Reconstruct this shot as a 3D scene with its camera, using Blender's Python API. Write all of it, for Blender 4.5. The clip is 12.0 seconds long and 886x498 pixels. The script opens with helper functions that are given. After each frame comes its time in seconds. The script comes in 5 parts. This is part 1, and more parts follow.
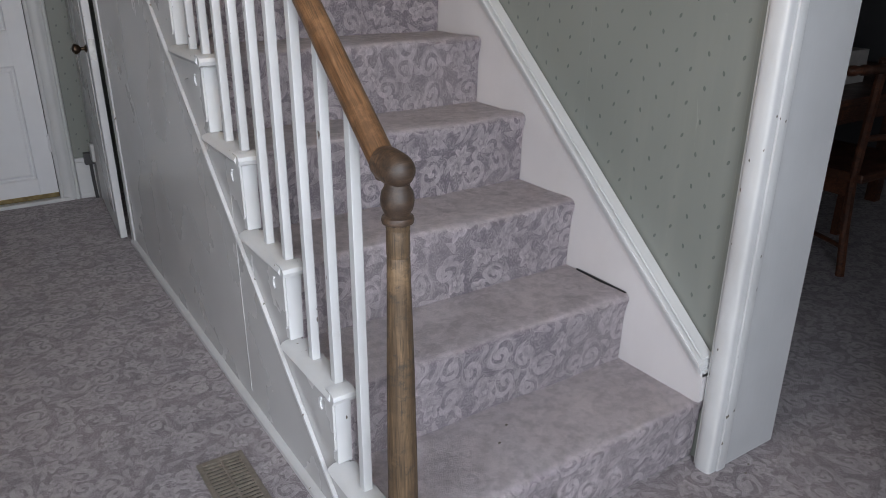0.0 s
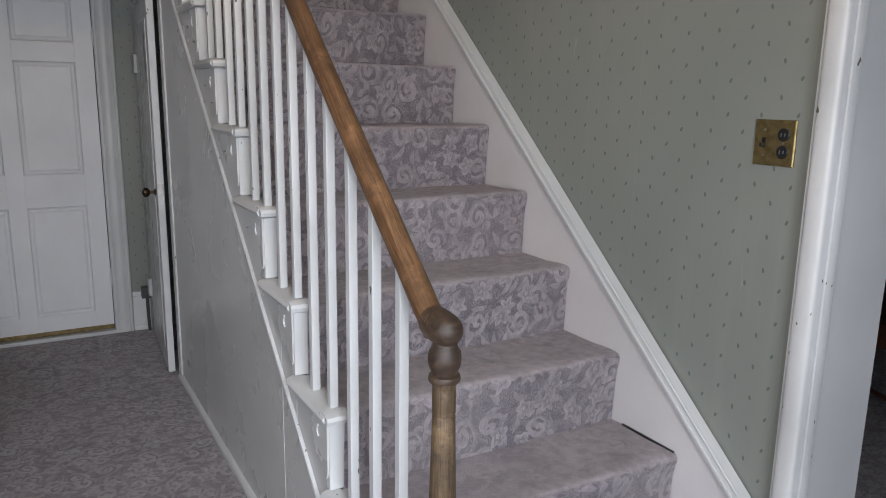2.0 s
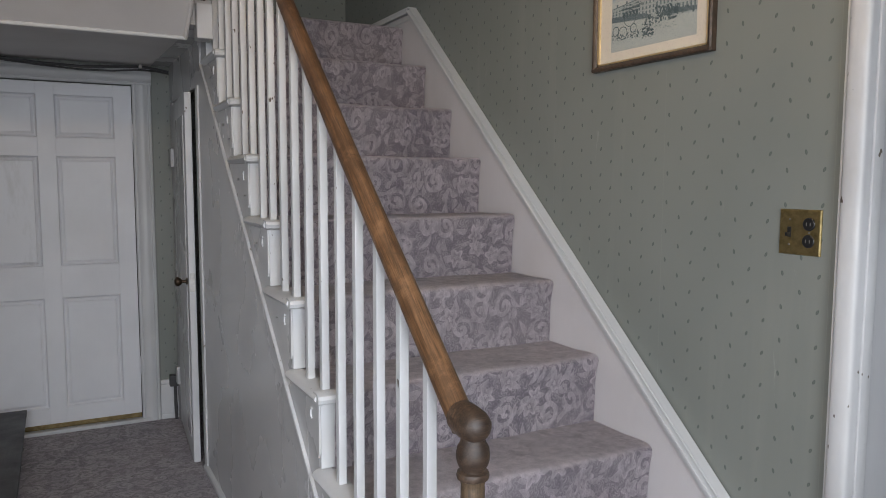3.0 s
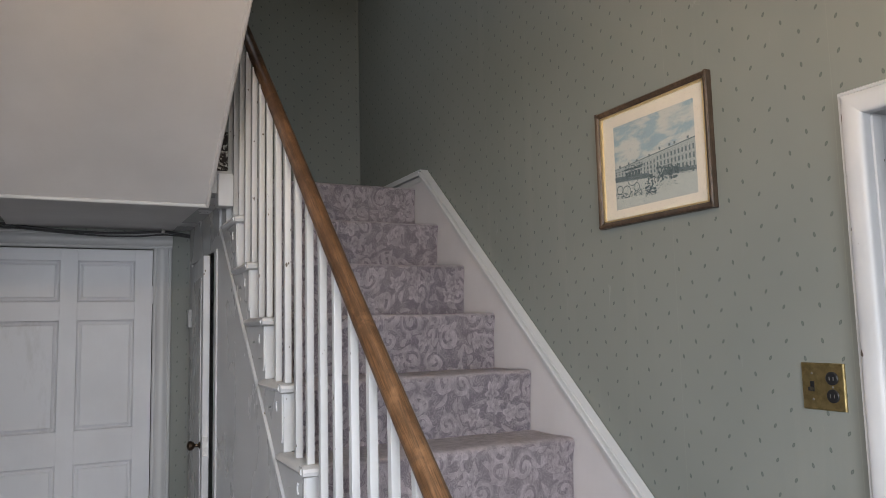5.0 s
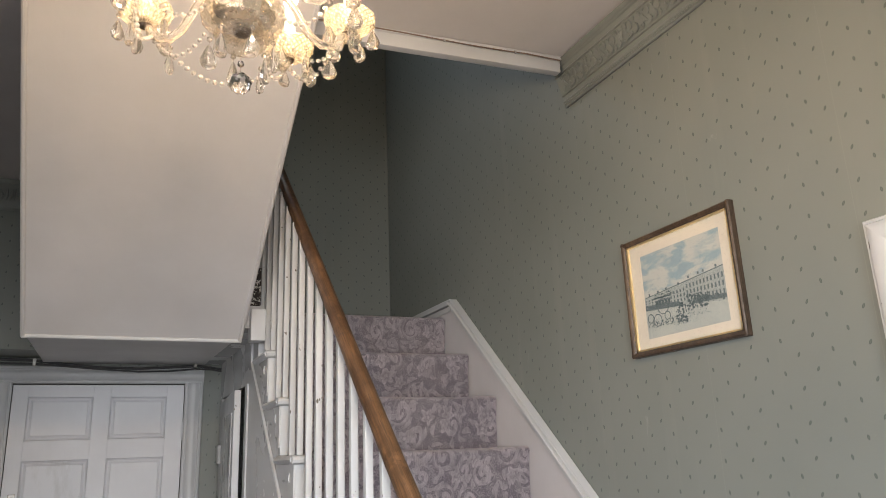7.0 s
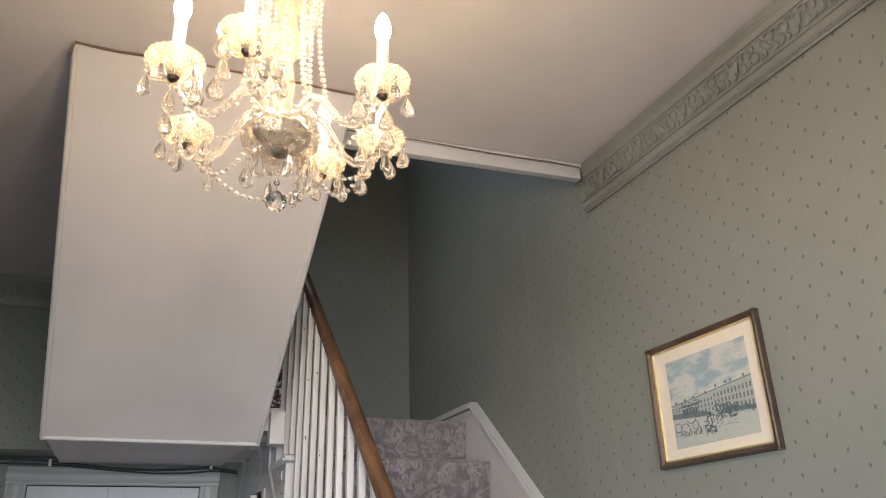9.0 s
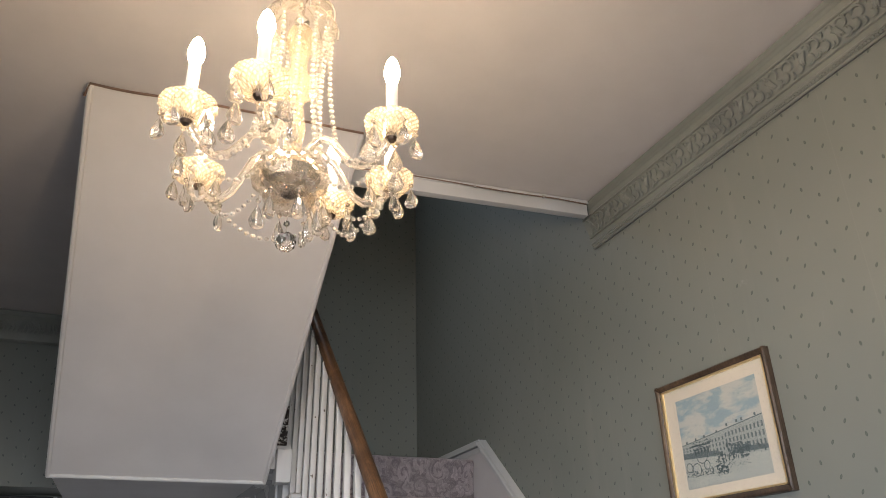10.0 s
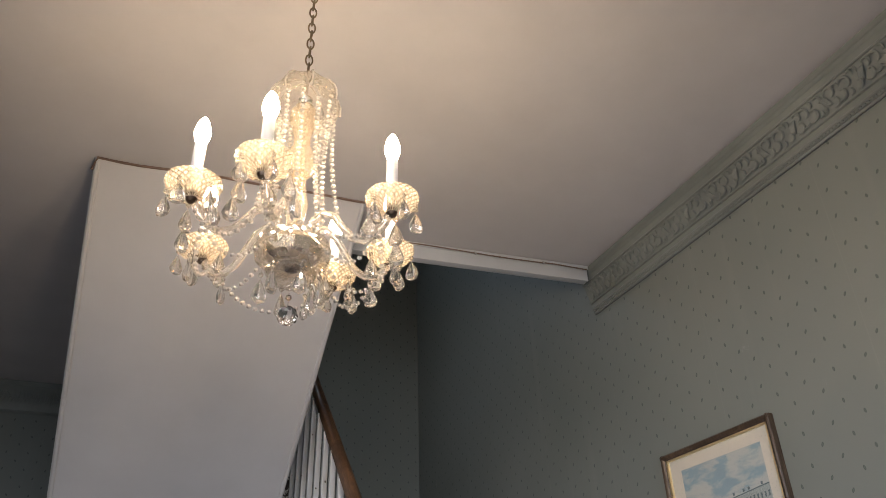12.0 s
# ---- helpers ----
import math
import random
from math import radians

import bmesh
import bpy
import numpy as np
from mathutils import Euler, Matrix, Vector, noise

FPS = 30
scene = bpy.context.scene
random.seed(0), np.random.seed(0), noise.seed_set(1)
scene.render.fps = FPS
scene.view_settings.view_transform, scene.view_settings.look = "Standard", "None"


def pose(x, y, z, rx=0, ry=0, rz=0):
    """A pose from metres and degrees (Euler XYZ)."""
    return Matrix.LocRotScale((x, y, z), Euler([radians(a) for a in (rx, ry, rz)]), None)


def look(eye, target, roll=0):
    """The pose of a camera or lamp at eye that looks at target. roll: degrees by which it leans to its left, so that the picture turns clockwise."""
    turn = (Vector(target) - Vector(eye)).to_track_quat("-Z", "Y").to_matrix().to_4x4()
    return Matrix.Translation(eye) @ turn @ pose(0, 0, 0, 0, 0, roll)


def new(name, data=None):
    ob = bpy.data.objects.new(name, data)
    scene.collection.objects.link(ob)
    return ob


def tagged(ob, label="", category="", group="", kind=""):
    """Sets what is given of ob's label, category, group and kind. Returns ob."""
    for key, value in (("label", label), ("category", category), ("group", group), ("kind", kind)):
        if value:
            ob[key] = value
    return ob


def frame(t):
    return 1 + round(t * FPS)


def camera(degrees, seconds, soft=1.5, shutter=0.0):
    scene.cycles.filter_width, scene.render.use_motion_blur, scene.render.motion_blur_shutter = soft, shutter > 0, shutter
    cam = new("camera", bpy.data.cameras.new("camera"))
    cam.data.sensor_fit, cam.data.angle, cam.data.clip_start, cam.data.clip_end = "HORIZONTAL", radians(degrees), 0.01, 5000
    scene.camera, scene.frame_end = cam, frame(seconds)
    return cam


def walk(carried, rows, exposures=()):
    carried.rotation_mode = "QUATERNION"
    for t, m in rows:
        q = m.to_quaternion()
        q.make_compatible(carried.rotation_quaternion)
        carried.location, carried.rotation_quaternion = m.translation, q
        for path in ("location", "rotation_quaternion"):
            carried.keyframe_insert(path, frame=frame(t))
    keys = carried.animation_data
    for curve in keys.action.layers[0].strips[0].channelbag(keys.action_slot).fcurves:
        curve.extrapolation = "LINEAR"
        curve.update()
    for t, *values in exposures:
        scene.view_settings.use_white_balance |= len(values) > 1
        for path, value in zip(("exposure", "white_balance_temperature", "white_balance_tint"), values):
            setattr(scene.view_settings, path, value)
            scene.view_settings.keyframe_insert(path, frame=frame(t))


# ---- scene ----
cam = camera(62.0, 12.0, soft=0.6)
PATH = [
    (0, (-0.546, -1.039, 1.326), (0.475, 0.507, 0.572), 0.3),
    (0.5, (-0.548, -1.037, 1.331), (0.453, 0.537, 0.611), 0.5),
    (1, (-0.552, -1.037, 1.34), (0.436, 0.579, 0.695), 0.6),
    (1.5, (-0.558, -1.041, 1.361), (0.427, 0.613, 0.819), 0.9),
    (2, (-0.566, -1.052, 1.379), (0.411, 0.645, 0.971), 0.9),
    (2.5, (-0.572, -1.061, 1.392), (0.376, 0.674, 1.091), 0.5),
    (3, (-0.574, -1.063, 1.401), (0.355, 0.698, 1.215), 0.2),
    (3.5, (-0.575, -1.067, 1.412), (0.35, 0.706, 1.355), -0.1),
    (5.5, (-0.57, -1.075, 1.449), (0.308, 0.698, 1.741), -1.7),
    (6, (-0.576, -1.081, 1.457), (0.281, 0.685, 1.844), -1.9),
    (6.5, (-0.579, -1.087, 1.463), (0.249, 0.671, 1.935), -2.0),
    (7, (-0.581, -1.089, 1.467), (0.224, 0.66, 2.006), -2.3),
    (9, (-0.607, -1.106, 1.496), (0.128, 0.582, 2.277), -1.6),
    (9.5, (-0.612, -1.108, 1.5), (0.108, 0.565, 2.324), -1.2),
    (10, (-0.612, -1.114, 1.505), (0.092, 0.546, 2.369), -1.4),
    (10.5, (-0.615, -1.119, 1.512), (0.08, 0.526, 2.412), -1.6),
    (11, (-0.617, -1.127, 1.515), (0.071, 0.499, 2.454), -1.8),
    (11.5, (-0.619, -1.126, 1.52), (0.064, 0.479, 2.498), -1.8),
    (12, (-0.618, -1.137, 1.515), (0.056, 0.452, 2.527), -1.9),
]
EXPOSURES = [(0, -0.02, 6500, 10), (2.0, -0.02, 6550, 10), (3.5, -0.06, 6550, 10), (5.5, 0.28, 6620, 10), (7.0, 0.50, 6850, 10), (9.0, 0.48, 6650, 10), (10.0, 0.22, 6500, 10), (12.0, -0.20, 6150, 10)]
walk(cam, [(t, look(eye, target, roll)) for t, eye, target, roll in PATH], EXPOSURES)

# ---- sizes of the place (metres), fitted to the camera's view ----
STEPS, RISE, RUN, NOSE_Y, NOSE_Z = 10, 0.215, 0.249, 0.006, 0.198
SKIRT_X, WALL_X, SIDE_X = 0.953, 0.99, 0.035
CEIL, LAND_Z, BACK_Y, DOOR_Y, EDGE_Y = 2.93, 2.14, 3.14, 3.45, 1.04
RAIL_X, RAIL_Z0, SLOPE = 0.05, 0.939, 0.215 / 0.249

# ---- light ----
world = bpy.data.worlds.new("world")
scene.world = world
world.use_nodes = True
sky = world.node_tree.nodes.new("ShaderNodeTexSky")
sky.sky_type, sky.sun_disc = "NISHITA", False
sky.sun_elevation, sky.sun_rotation = radians(35), radians(200)
world.node_tree.links.new(sky.outputs[0], world.node_tree.nodes["Background"].inputs[0])
world.node_tree.nodes["Background"].inputs[1].default_value = 0.05


def area_lamp(name, eye, target, w, h, watts, colour, spread):
    data = bpy.data.lights.new(name, "AREA")
    data.shape, data.size, data.size_y, data.energy, data.color = "RECTANGLE", w, h, watts, colour
    data.spread = radians(spread)
    ob = new(name, data)
    ob.matrix_world = look(eye, target)
    return ob


# daylight through the front windows behind the walk
area_lamp("front_window_light", (-0.55, -2.22, 1.60), (-0.1, 0, 0.65), 1.0, 1.4, 27, (0.865, 0.915, 1.0), 94)
# fill lamp added at the west wall to brighten the east wall and treads
area_lamp("side_fill_light", (-2.19, -1.5, 1.35), (0.5, 0.6, 0.90), 1.28, 1.58, 18, (0.89, 0.925, 1.0), 98)
# fill lamp added out of sight to lift the dining furniture
area_lamp("dining_fill_light", (3.0, -2.79, 1.5), (3.0, 0, 0.8), 1.15, 1.25, 2.4, (0.86, 0.93, 1.0), 150)
# daylight from the upstairs window over the stairwell
area_lamp("upstairs_window_light", (-0.55, 3.12, 4.5), (0.99, 1.55, 2.7), 0.9, 1.1, 3.4, (0.80, 0.90, 1.0), 120)


# ---- materials ----
class Nodes:
    """A small builder for node materials."""

    def __init__(self, name):
        self.mat = bpy.data.materials.new(name)
        self.mat.use_nodes = True
        self.tree = self.mat.node_tree
        self.bsdf = self.tree.nodes["Principled BSDF"]
        self.out = self.tree.nodes["Material Output"]

    def add(self, kind, **values):
        n = self.tree.nodes.new(kind)
        for k, v in values.items():
            setattr(n, k, v)
        return n

    def link(self, a, b):
        self.tree.links.new(a, b)

    def put(self, socket, v):
        if isinstance(v, (int, float, tuple)):
            socket.default_value = v
        else:
            self.link(v, socket)

    def math(self, op, a, b=0.0, c=None):
        n = self.add("ShaderNodeMath", operation=op)
        self.put(n.inputs[0], a), self.put(n.inputs[1], b)
        if c is not None:
            self.put(n.inputs[2], c)
        return n.outputs[0]

    def position(self):
        return self.add("ShaderNodeNewGeometry").outputs["Position"]

    def local(self):
        return self.add("ShaderNodeTexCoord").outputs["Object"]

    def scaled(self, vec, s):
        n = self.add("ShaderNodeMapping")
        self.link(vec, n.inputs[0])
        n.inputs["Scale"].default_value = s
        return n.outputs[0]

    def noise(self, vec, scale, detail=3.0, rough=0.55, distortion=0.0):
        n = self.add("ShaderNodeTexNoise")
        self.link(vec, n.inputs["Vector"])
        n.inputs["Scale"].default_value, n.inputs["Detail"].default_value = scale, detail
        n.inputs["Roughness"].default_value, n.inputs["Distortion"].default_value = rough, distortion
        return n.outputs["Fac"]

    def ramp(self, fac, stops):
        n = self.add("ShaderNodeValToRGB")
        self.put(n.inputs[0], fac)
        el = n.color_ramp.elements
        while len(el) < len(stops):
            el.new(0.5)
        for e, (p, c) in zip(el, stops):
            e.position = p
            e.color = (c, c, c, 1) if isinstance(c, (int, float)) else (*c, 1)
        return n.outputs[0]

    def mix(self, fac, a, b, mode="MIX"):
        n = self.add("ShaderNodeMix", data_type="RGBA", blend_type=mode)
        self.put(n.inputs[0], fac)
        for s, v in ((n.inputs[6], a), (n.inputs[7], b)):
            self.put(s, (*v, 1) if isinstance(v, tuple) and len(v) == 3 else v)
        return n.outputs[2]

    def finish(self, colour, rough=0.5, metal=0.0, bump=None, strength=0.1, distance=0.01, **extra):
        b = self.bsdf
        self.put(b.inputs["Base Color"], (*colour, 1) if isinstance(colour, tuple) and len(colour) == 3 else colour)
        self.put(b.inputs["Roughness"], rough)
        b.inputs["Metallic"].default_value = metal
        for k, v in extra.items():
            self.put(b.inputs[k.replace("_", " ")], v)
        if bump is not None:
            n = self.add("ShaderNodeBump")
            n.inputs["Strength"].default_value, n.inputs["Distance"].default_value = strength, distance
            self.link(bump, n.inputs["Height"])
            self.link(n.outputs[0], b.inputs["Normal"])
        return self.mat


def paint(name, colour, rough=0.38, chips=0.0, streak=0.06, relief=0.12):
    """Old brushed gloss paint, faintly stained; chips shows dark spots where it has flaked."""
    n = Nodes(name)
    p = n.position()
    dirt = n.noise(p, 2.3, 5)
    fine = n.noise(n.scaled(p, (60, 60, 9)), 1.0, 3)
    low = tuple(c * (1 - 2.2 * streak) for c in colour)
    col = n.mix(n.ramp(dirt, [(0.32, 0.0), (0.68, 1.0)]), low, colour)
    col = n.mix(n.math("MULTIPLY", fine, streak), col, (0.35, 0.33, 0.30))
    if chips:
        spot = n.noise(n.scaled(p, (1, 1, 0.5)), 38, 2, 0.6)
        mask = n.ramp(spot, [(0.76 - chips, 0.0), (0.775 - chips, 1.0)])
        col = n.mix(mask, col, (0.10, 0.08, 0.06))
    return n.finish(col, n.ramp(dirt, [(0.3, rough + 0.12), (0.7, rough)]), 0, fine, relief, 0.004)


def wallpaper():
    """Sage green paper with small slanting leaves printed in staggered rows."""
    n = Nodes("sage_leaf_wallpaper")
    p = n.position()
    sep = n.add("ShaderNodeSeparateXYZ")
    n.link(p, sep.inputs[0])
    along = n.math("ADD", n.math("ADD", sep.outputs[0], sep.outputs[1]), 20.0)
    v = n.math("DIVIDE", n.math("ADD", sep.outputs[2], n.math("MULTIPLY", along, 0.012)), 0.0415)
    row = n.math("FLOOR", v)
    odd = n.math("MODULO", row, 2.0)
    u = n.math("ADD", n.math("DIVIDE", along, 0.098), n.math("MULTIPLY", odd, 0.5))
    du = n.math("MULTIPLY", n.math("SUBTRACT", n.math("FRACT", u), 0.5), 0.098)
    dv = n.math("MULTIPLY", n.math("SUBTRACT", n.math("FRACT", v), 0.5), 0.0415)
    lean = n.math("SUBTRACT", n.math("MULTIPLY", n.math("MODULO", n.math("FLOOR", u), 2.0), 0.75), 2.1)
    cs, sn = n.math("COSINE", lean), n.math("SINE", lean)
    a = n.math("SUBTRACT", n.math("MULTIPLY", du, cs), n.math("MULTIPLY", dv, sn))
    b = n.math("ADD", n.math("MULTIPLY", du, sn), n.math("MULTIPLY", dv, cs))
    a2 = n.math("POWER", n.math("ABSOLUTE", n.math("DIVIDE", a, 0.0070)), 2.0)
    b2 = n.math("ABSOLUTE", n.math("DIVIDE", b, 0.0038))
    d = n.math("ADD", a2, n.math("POWER", b2, 1.5))
    leaf = n.ramp(d, [(0.0, 0.55), (0.35, 0.7), (0.7, 1.0), (1.0, 0.0)])
    broad, fine = n.noise(p, 1.1, 4), n.noise(p, 160, 2)
    col = n.mix(n.ramp(broad, [(0.3, 0.0), (0.7, 1.0)]), (0.184, 0.198, 0.180), (0.218, 0.229, 0.210))
    streak = n.noise(n.scaled(p, (9, 9, 0.8)), 1.0, 4, 0.6)
    col = n.mix(n.ramp(streak, [(0.55, 0.0), (0.75, 0.25)]), col, (0.275, 0.278, 0.245))
    scuff = n.noise(n.scaled(p, (24, 24, 5)), 1.0, 5, 0.7, 0.6)
    col = n.mix(n.ramp(scuff, [(0.68, 0.0), (0.73, 0.30)]), col, (0.36, 0.37, 0.34))
    col = n.mix(n.math("MULTIPLY", leaf, 0.97), col, (0.060, 0.078, 0.070))
    seam = n.math("FRACT", n.math("DIVIDE", n.math("ADD", along, -0.325), 0.53))
    line = n.ramp(seam, [(0.0, 1.0), (0.004, 0.0)])
    col = n.mix(n.math("MULTIPLY", line, 0.13), col, (0.42, 0.43, 0.38))
    relief = n.math("ADD", n.noise(p, 26, 3), n.math("MULTIPLY", fine, 0.25))
    return n.finish(col, 0.52, 0, relief, 0.08, 0.006)


def carpet(name, ground_a, ground_b, pale, strong, worn, size):
    """Mauve-grey cut pile with paler scrolls, leaves and flower heads, size metres apart. worn lightens upward faces,
    for wear and for light from above.
    """
    n = Nodes(name)
    p = n.position()
    sep = n.add("ShaderNodeSeparateXYZ")
    n.link(p, sep.inputs[0])
    run = n.add("ShaderNodeCombineXYZ")
    n.link(sep.outputs[0], run.inputs[0])
    n.link(n.math("ADD", sep.outputs[1], sep.outputs[2]), run.inputs[1])
    warp = n.add("ShaderNodeTexNoise")
    n.link(run.outputs[0], warp.inputs["Vector"])
    warp.inputs["Scale"].default_value, warp.inputs["Detail"].default_value = 9.0, 1.0
    shift = n.add("ShaderNodeVectorMath", operation="SCALE")
    n.link(warp.outputs["Color"], shift.inputs[0])
    shift.inputs["Scale"].default_value = 0.05
    moved = n.add("ShaderNodeVectorMath", operation="ADD")
    n.link(run.outputs[0], moved.inputs[0]), n.link(shift.outputs[0], moved.inputs[1])
    k = 1.0 / size
    uv = n.scaled(moved.outputs[0], (k, k, 0.0))

    def cells(vec, rand):
        """Local x, y, distance, angle and two random numbers of the nearest cell."""
        c = n.add("ShaderNodeTexVoronoi", voronoi_dimensions="2D")
        n.link(vec, c.inputs["Vector"])
        c.inputs["Scale"].default_value, c.inputs["Randomness"].default_value = 1.0, rand
        d = n.add("ShaderNodeVectorMath", operation="SUBTRACT")
        n.link(vec, d.inputs[0]), n.link(c.outputs["Position"], d.inputs[1])
        s = n.add("ShaderNodeSeparateXYZ")
        n.link(d.outputs[0], s.inputs[0])
        rgb = n.add("ShaderNodeSeparateColor")
        n.link(c.outputs["Color"], rgb.inputs[0])
        return s.outputs[0], s.outputs[1], c.outputs["Distance"], n.math("ARCTAN2", s.outputs[1], s.outputs[0]), rgb.outputs[0], rgb.outputs[1]

    x, y, d, ang, r1, r2 = cells(uv, 0.75)
    turn = n.math("ADD", n.math("DIVIDE", ang, 6.2832), n.math("ADD", n.math("MULTIPLY", d, 3.0), r2))
    spiral = n.ramp(n.math("PINGPONG", turn, 0.5), [(0.16, 0.0), (0.26, 0.95), (0.40, 0.8), (0.5, 0.9)])
    spiral = n.math("MULTIPLY", spiral, n.ramp(d, [(0.42, 1.0), (0.58, 0.0)]))
    petal = n.math("ADD", 0.34, n.math("MULTIPLY", n.math("COSINE", n.math("ADD", n.math("MULTIPLY", ang, 5.0), n.math("MULTIPLY", r2, 6.0))), 0.085))
    flower = n.ramp(n.math("DIVIDE", d, petal), [(0.10, 0.9), (0.22, 0.85), (0.30, 0.1), (0.42, 0.55), (0.86, 1.0), (1.0, 0.0)])
    pick = n.math("GREATER_THAN", r1, 0.52)
    main = n.mix(pick, spiral, flower)
    lx, ly, ld, la, l1, l2 = cells(n.scaled(uv, (1.75, 1.75, 0)), 1.0)
    rot = n.math("MULTIPLY", l2, 6.2832)
    cs, sn = n.math("COSINE", rot), n.math("SINE", rot)
    u = n.math("ADD", n.math("MULTIPLY", lx, cs), n.math("MULTIPLY", ly, sn))
    v = n.math("SUBTRACT", n.math("MULTIPLY", ly, cs), n.math("MULTIPLY", lx, sn))
    v = n.math("ADD", v, n.math("MULTIPLY", n.math("MULTIPLY", u, u), 0.7))
    e = n.math("ADD", n.math("POWER", n.math("ABSOLUTE", n.math("DIVIDE", u, 0.56)), 2.0), n.math("ABSOLUTE", n.math("DIVIDE", v, 0.20)))
    leaf = n.ramp(e, [(0.0, 0.3), (0.12, 0.85), (0.7, 0.7), (0.98, 0.95), (1.0, 0.0)])
    fx, fy, fd, fa, f1, f2 = cells(n.scaled(uv, (2.6, 2.6, 0)), 1.0)
    frond = n.math("PINGPONG", n.math("ADD", n.math("MULTIPLY", fd, 2.2), n.math("MULTIPLY", fa, 0.8)), 0.5)
    frond = n.math("MULTIPLY", n.ramp(frond, [(0.2, 0.0), (0.36, 0.9)]), n.ramp(fd, [(0.35, 1.0), (0.55, 0.0)]))
    motif = n.math("MAXIMUM", n.math("MULTIPLY", main, 0.9), n.math("MULTIPLY", leaf, 0.85))
    motif = n.math("MAXIMUM", motif, n.math("MULTIPLY", frond, 0.55))
    dot = n.add("ShaderNodeTexVoronoi", voronoi_dimensions="2D")
    n.link(n.scaled(uv, (11, 11, 0)), dot.inputs["Vector"])
    dot.inputs["Scale"].default_value = 1.0
    motif = n.math("MAXIMUM", motif, n.math("MULTIPLY", n.ramp(dot.outputs["Distance"], [(0.2, 0.42), (0.4, 0.0)]), 0.7))
    motif = n.math("MULTIPLY", motif, n.ramp(n.noise(p, 6.0, 4, 0.6), [(0.3, 0.6), (0.6, 1.0)]))
    motif = n.math("MULTIPLY", motif, n.ramp(n.noise(n.scaled(uv, (7, 3, 1)), 1.0, 4, 0.7, 1.5), [(0.34, 0.45), (0.54, 1.0)]))
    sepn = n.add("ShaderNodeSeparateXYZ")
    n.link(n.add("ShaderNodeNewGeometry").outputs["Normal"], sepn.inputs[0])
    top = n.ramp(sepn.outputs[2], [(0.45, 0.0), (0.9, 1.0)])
    # upward faces paler: worn pile, and light from above put into the colour
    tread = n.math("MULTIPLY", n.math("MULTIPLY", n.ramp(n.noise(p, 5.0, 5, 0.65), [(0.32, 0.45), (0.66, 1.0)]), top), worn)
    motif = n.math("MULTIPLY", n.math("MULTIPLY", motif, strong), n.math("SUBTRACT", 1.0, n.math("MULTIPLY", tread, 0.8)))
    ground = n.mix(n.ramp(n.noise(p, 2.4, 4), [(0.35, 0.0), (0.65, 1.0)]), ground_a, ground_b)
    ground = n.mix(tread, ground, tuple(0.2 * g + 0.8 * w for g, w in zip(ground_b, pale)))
    col = n.mix(motif, ground, pale)
    pile = n.noise(p, 420, 2, 0.7)
    col = n.mix(n.math("MULTIPLY", n.ramp(pile, [(0.3, 1.0), (0.7, 0.0)]), 0.28), col, tuple(0.5 * g for g in ground_a))
    nap = n.noise(n.scaled(p, (1, 1, 1)), 33, 3, 0.6)
    col = n.mix(n.ramp(nap, [(0.36, 0.28), (0.58, 0.0)]), col, tuple(0.6 * g for g in ground_a))
    relief = n.math("ADD", pile, n.math("ADD", n.math("MULTIPLY", motif, 0.6), nap))
    return n.finish(col, 0.95, 0, relief, 0.6, 0.006, Sheen_Weight=0.3, Sheen_Roughness=0.5, Sheen_Tint=(0.85, 0.82, 0.84, 1))


def timber(name, dark, light, rough, axis=2, worn=0.0, tilt=0.0):
    """Wood with its grain along one axis, tilted about x by tilt degrees; worn adds dark stains and rubbed patches."""
    n = Nodes(name)
    p = n.position()
    turn = n.add("ShaderNodeMapping")
    n.link(p, turn.inputs[0])
    turn.inputs["Rotation"].default_value = (radians(-tilt), 0, 0)
    q = turn.outputs[0]
    s, f = [90.0, 90.0, 90.0], [420.0, 420.0, 420.0]
    s[axis], f[axis] = 4.0, 14.0
    grain = n.noise(n.scaled(q, tuple(s)), 1.0, 6, 0.7, 0.8)
    pores = n.noise(n.scaled(q, tuple(f)), 1.0, 2, 0.6)
    broad = n.noise(p, 7, 5, 0.6)
    col = n.mix(n.ramp(grain, [(0.36, 0.0), (0.64, 1.0)]), dark, light)
    col = n.mix(n.ramp(pores, [(0.36, 0.65), (0.5, 0.0)]), col, tuple(c * 0.4 for c in dark))
    col = n.mix(n.ramp(broad, [(0.36, 0.75), (0.60, 0.0)]), col, tuple(c * 0.6 for c in dark))
    rub = n.noise(p, 11, 5, 0.7)
    col = n.mix(n.ramp(rub, [(0.56, 0.0), (0.70, 0.45)]), col, tuple(min(1, c * 1.5) for c in light))
    if worn:
        patch = n.noise(n.scaled(q, (30, 30, 30)), 1.0, 6, 0.75)
        col = n.mix(n.ramp(patch, [(0.54, 0.0), (0.64, worn)]), col, (0.030, 0.024, 0.020))
    return n.finish(col, n.ramp(broad, [(0.3, rough + 0.18), (0.7, rough)]), 0, n.math("ADD", grain, n.math("MULTIPLY", pores, 0.5)), 0.3, 0.003)


def metal(name, colour, rough, tarnish=0.4):
    n = Nodes(name)
    p = n.position()
    d = n.noise(p, 45, 4)
    col = n.mix(n.ramp(d, [(0.4, 0.0), (0.75, tarnish)]), colour, tuple(c * 0.3 for c in colour))
    return n.finish(col, n.ramp(d, [(0.3, rough), (0.8, rough + 0.25)]), 1.0, d, 0.05, 0.002)


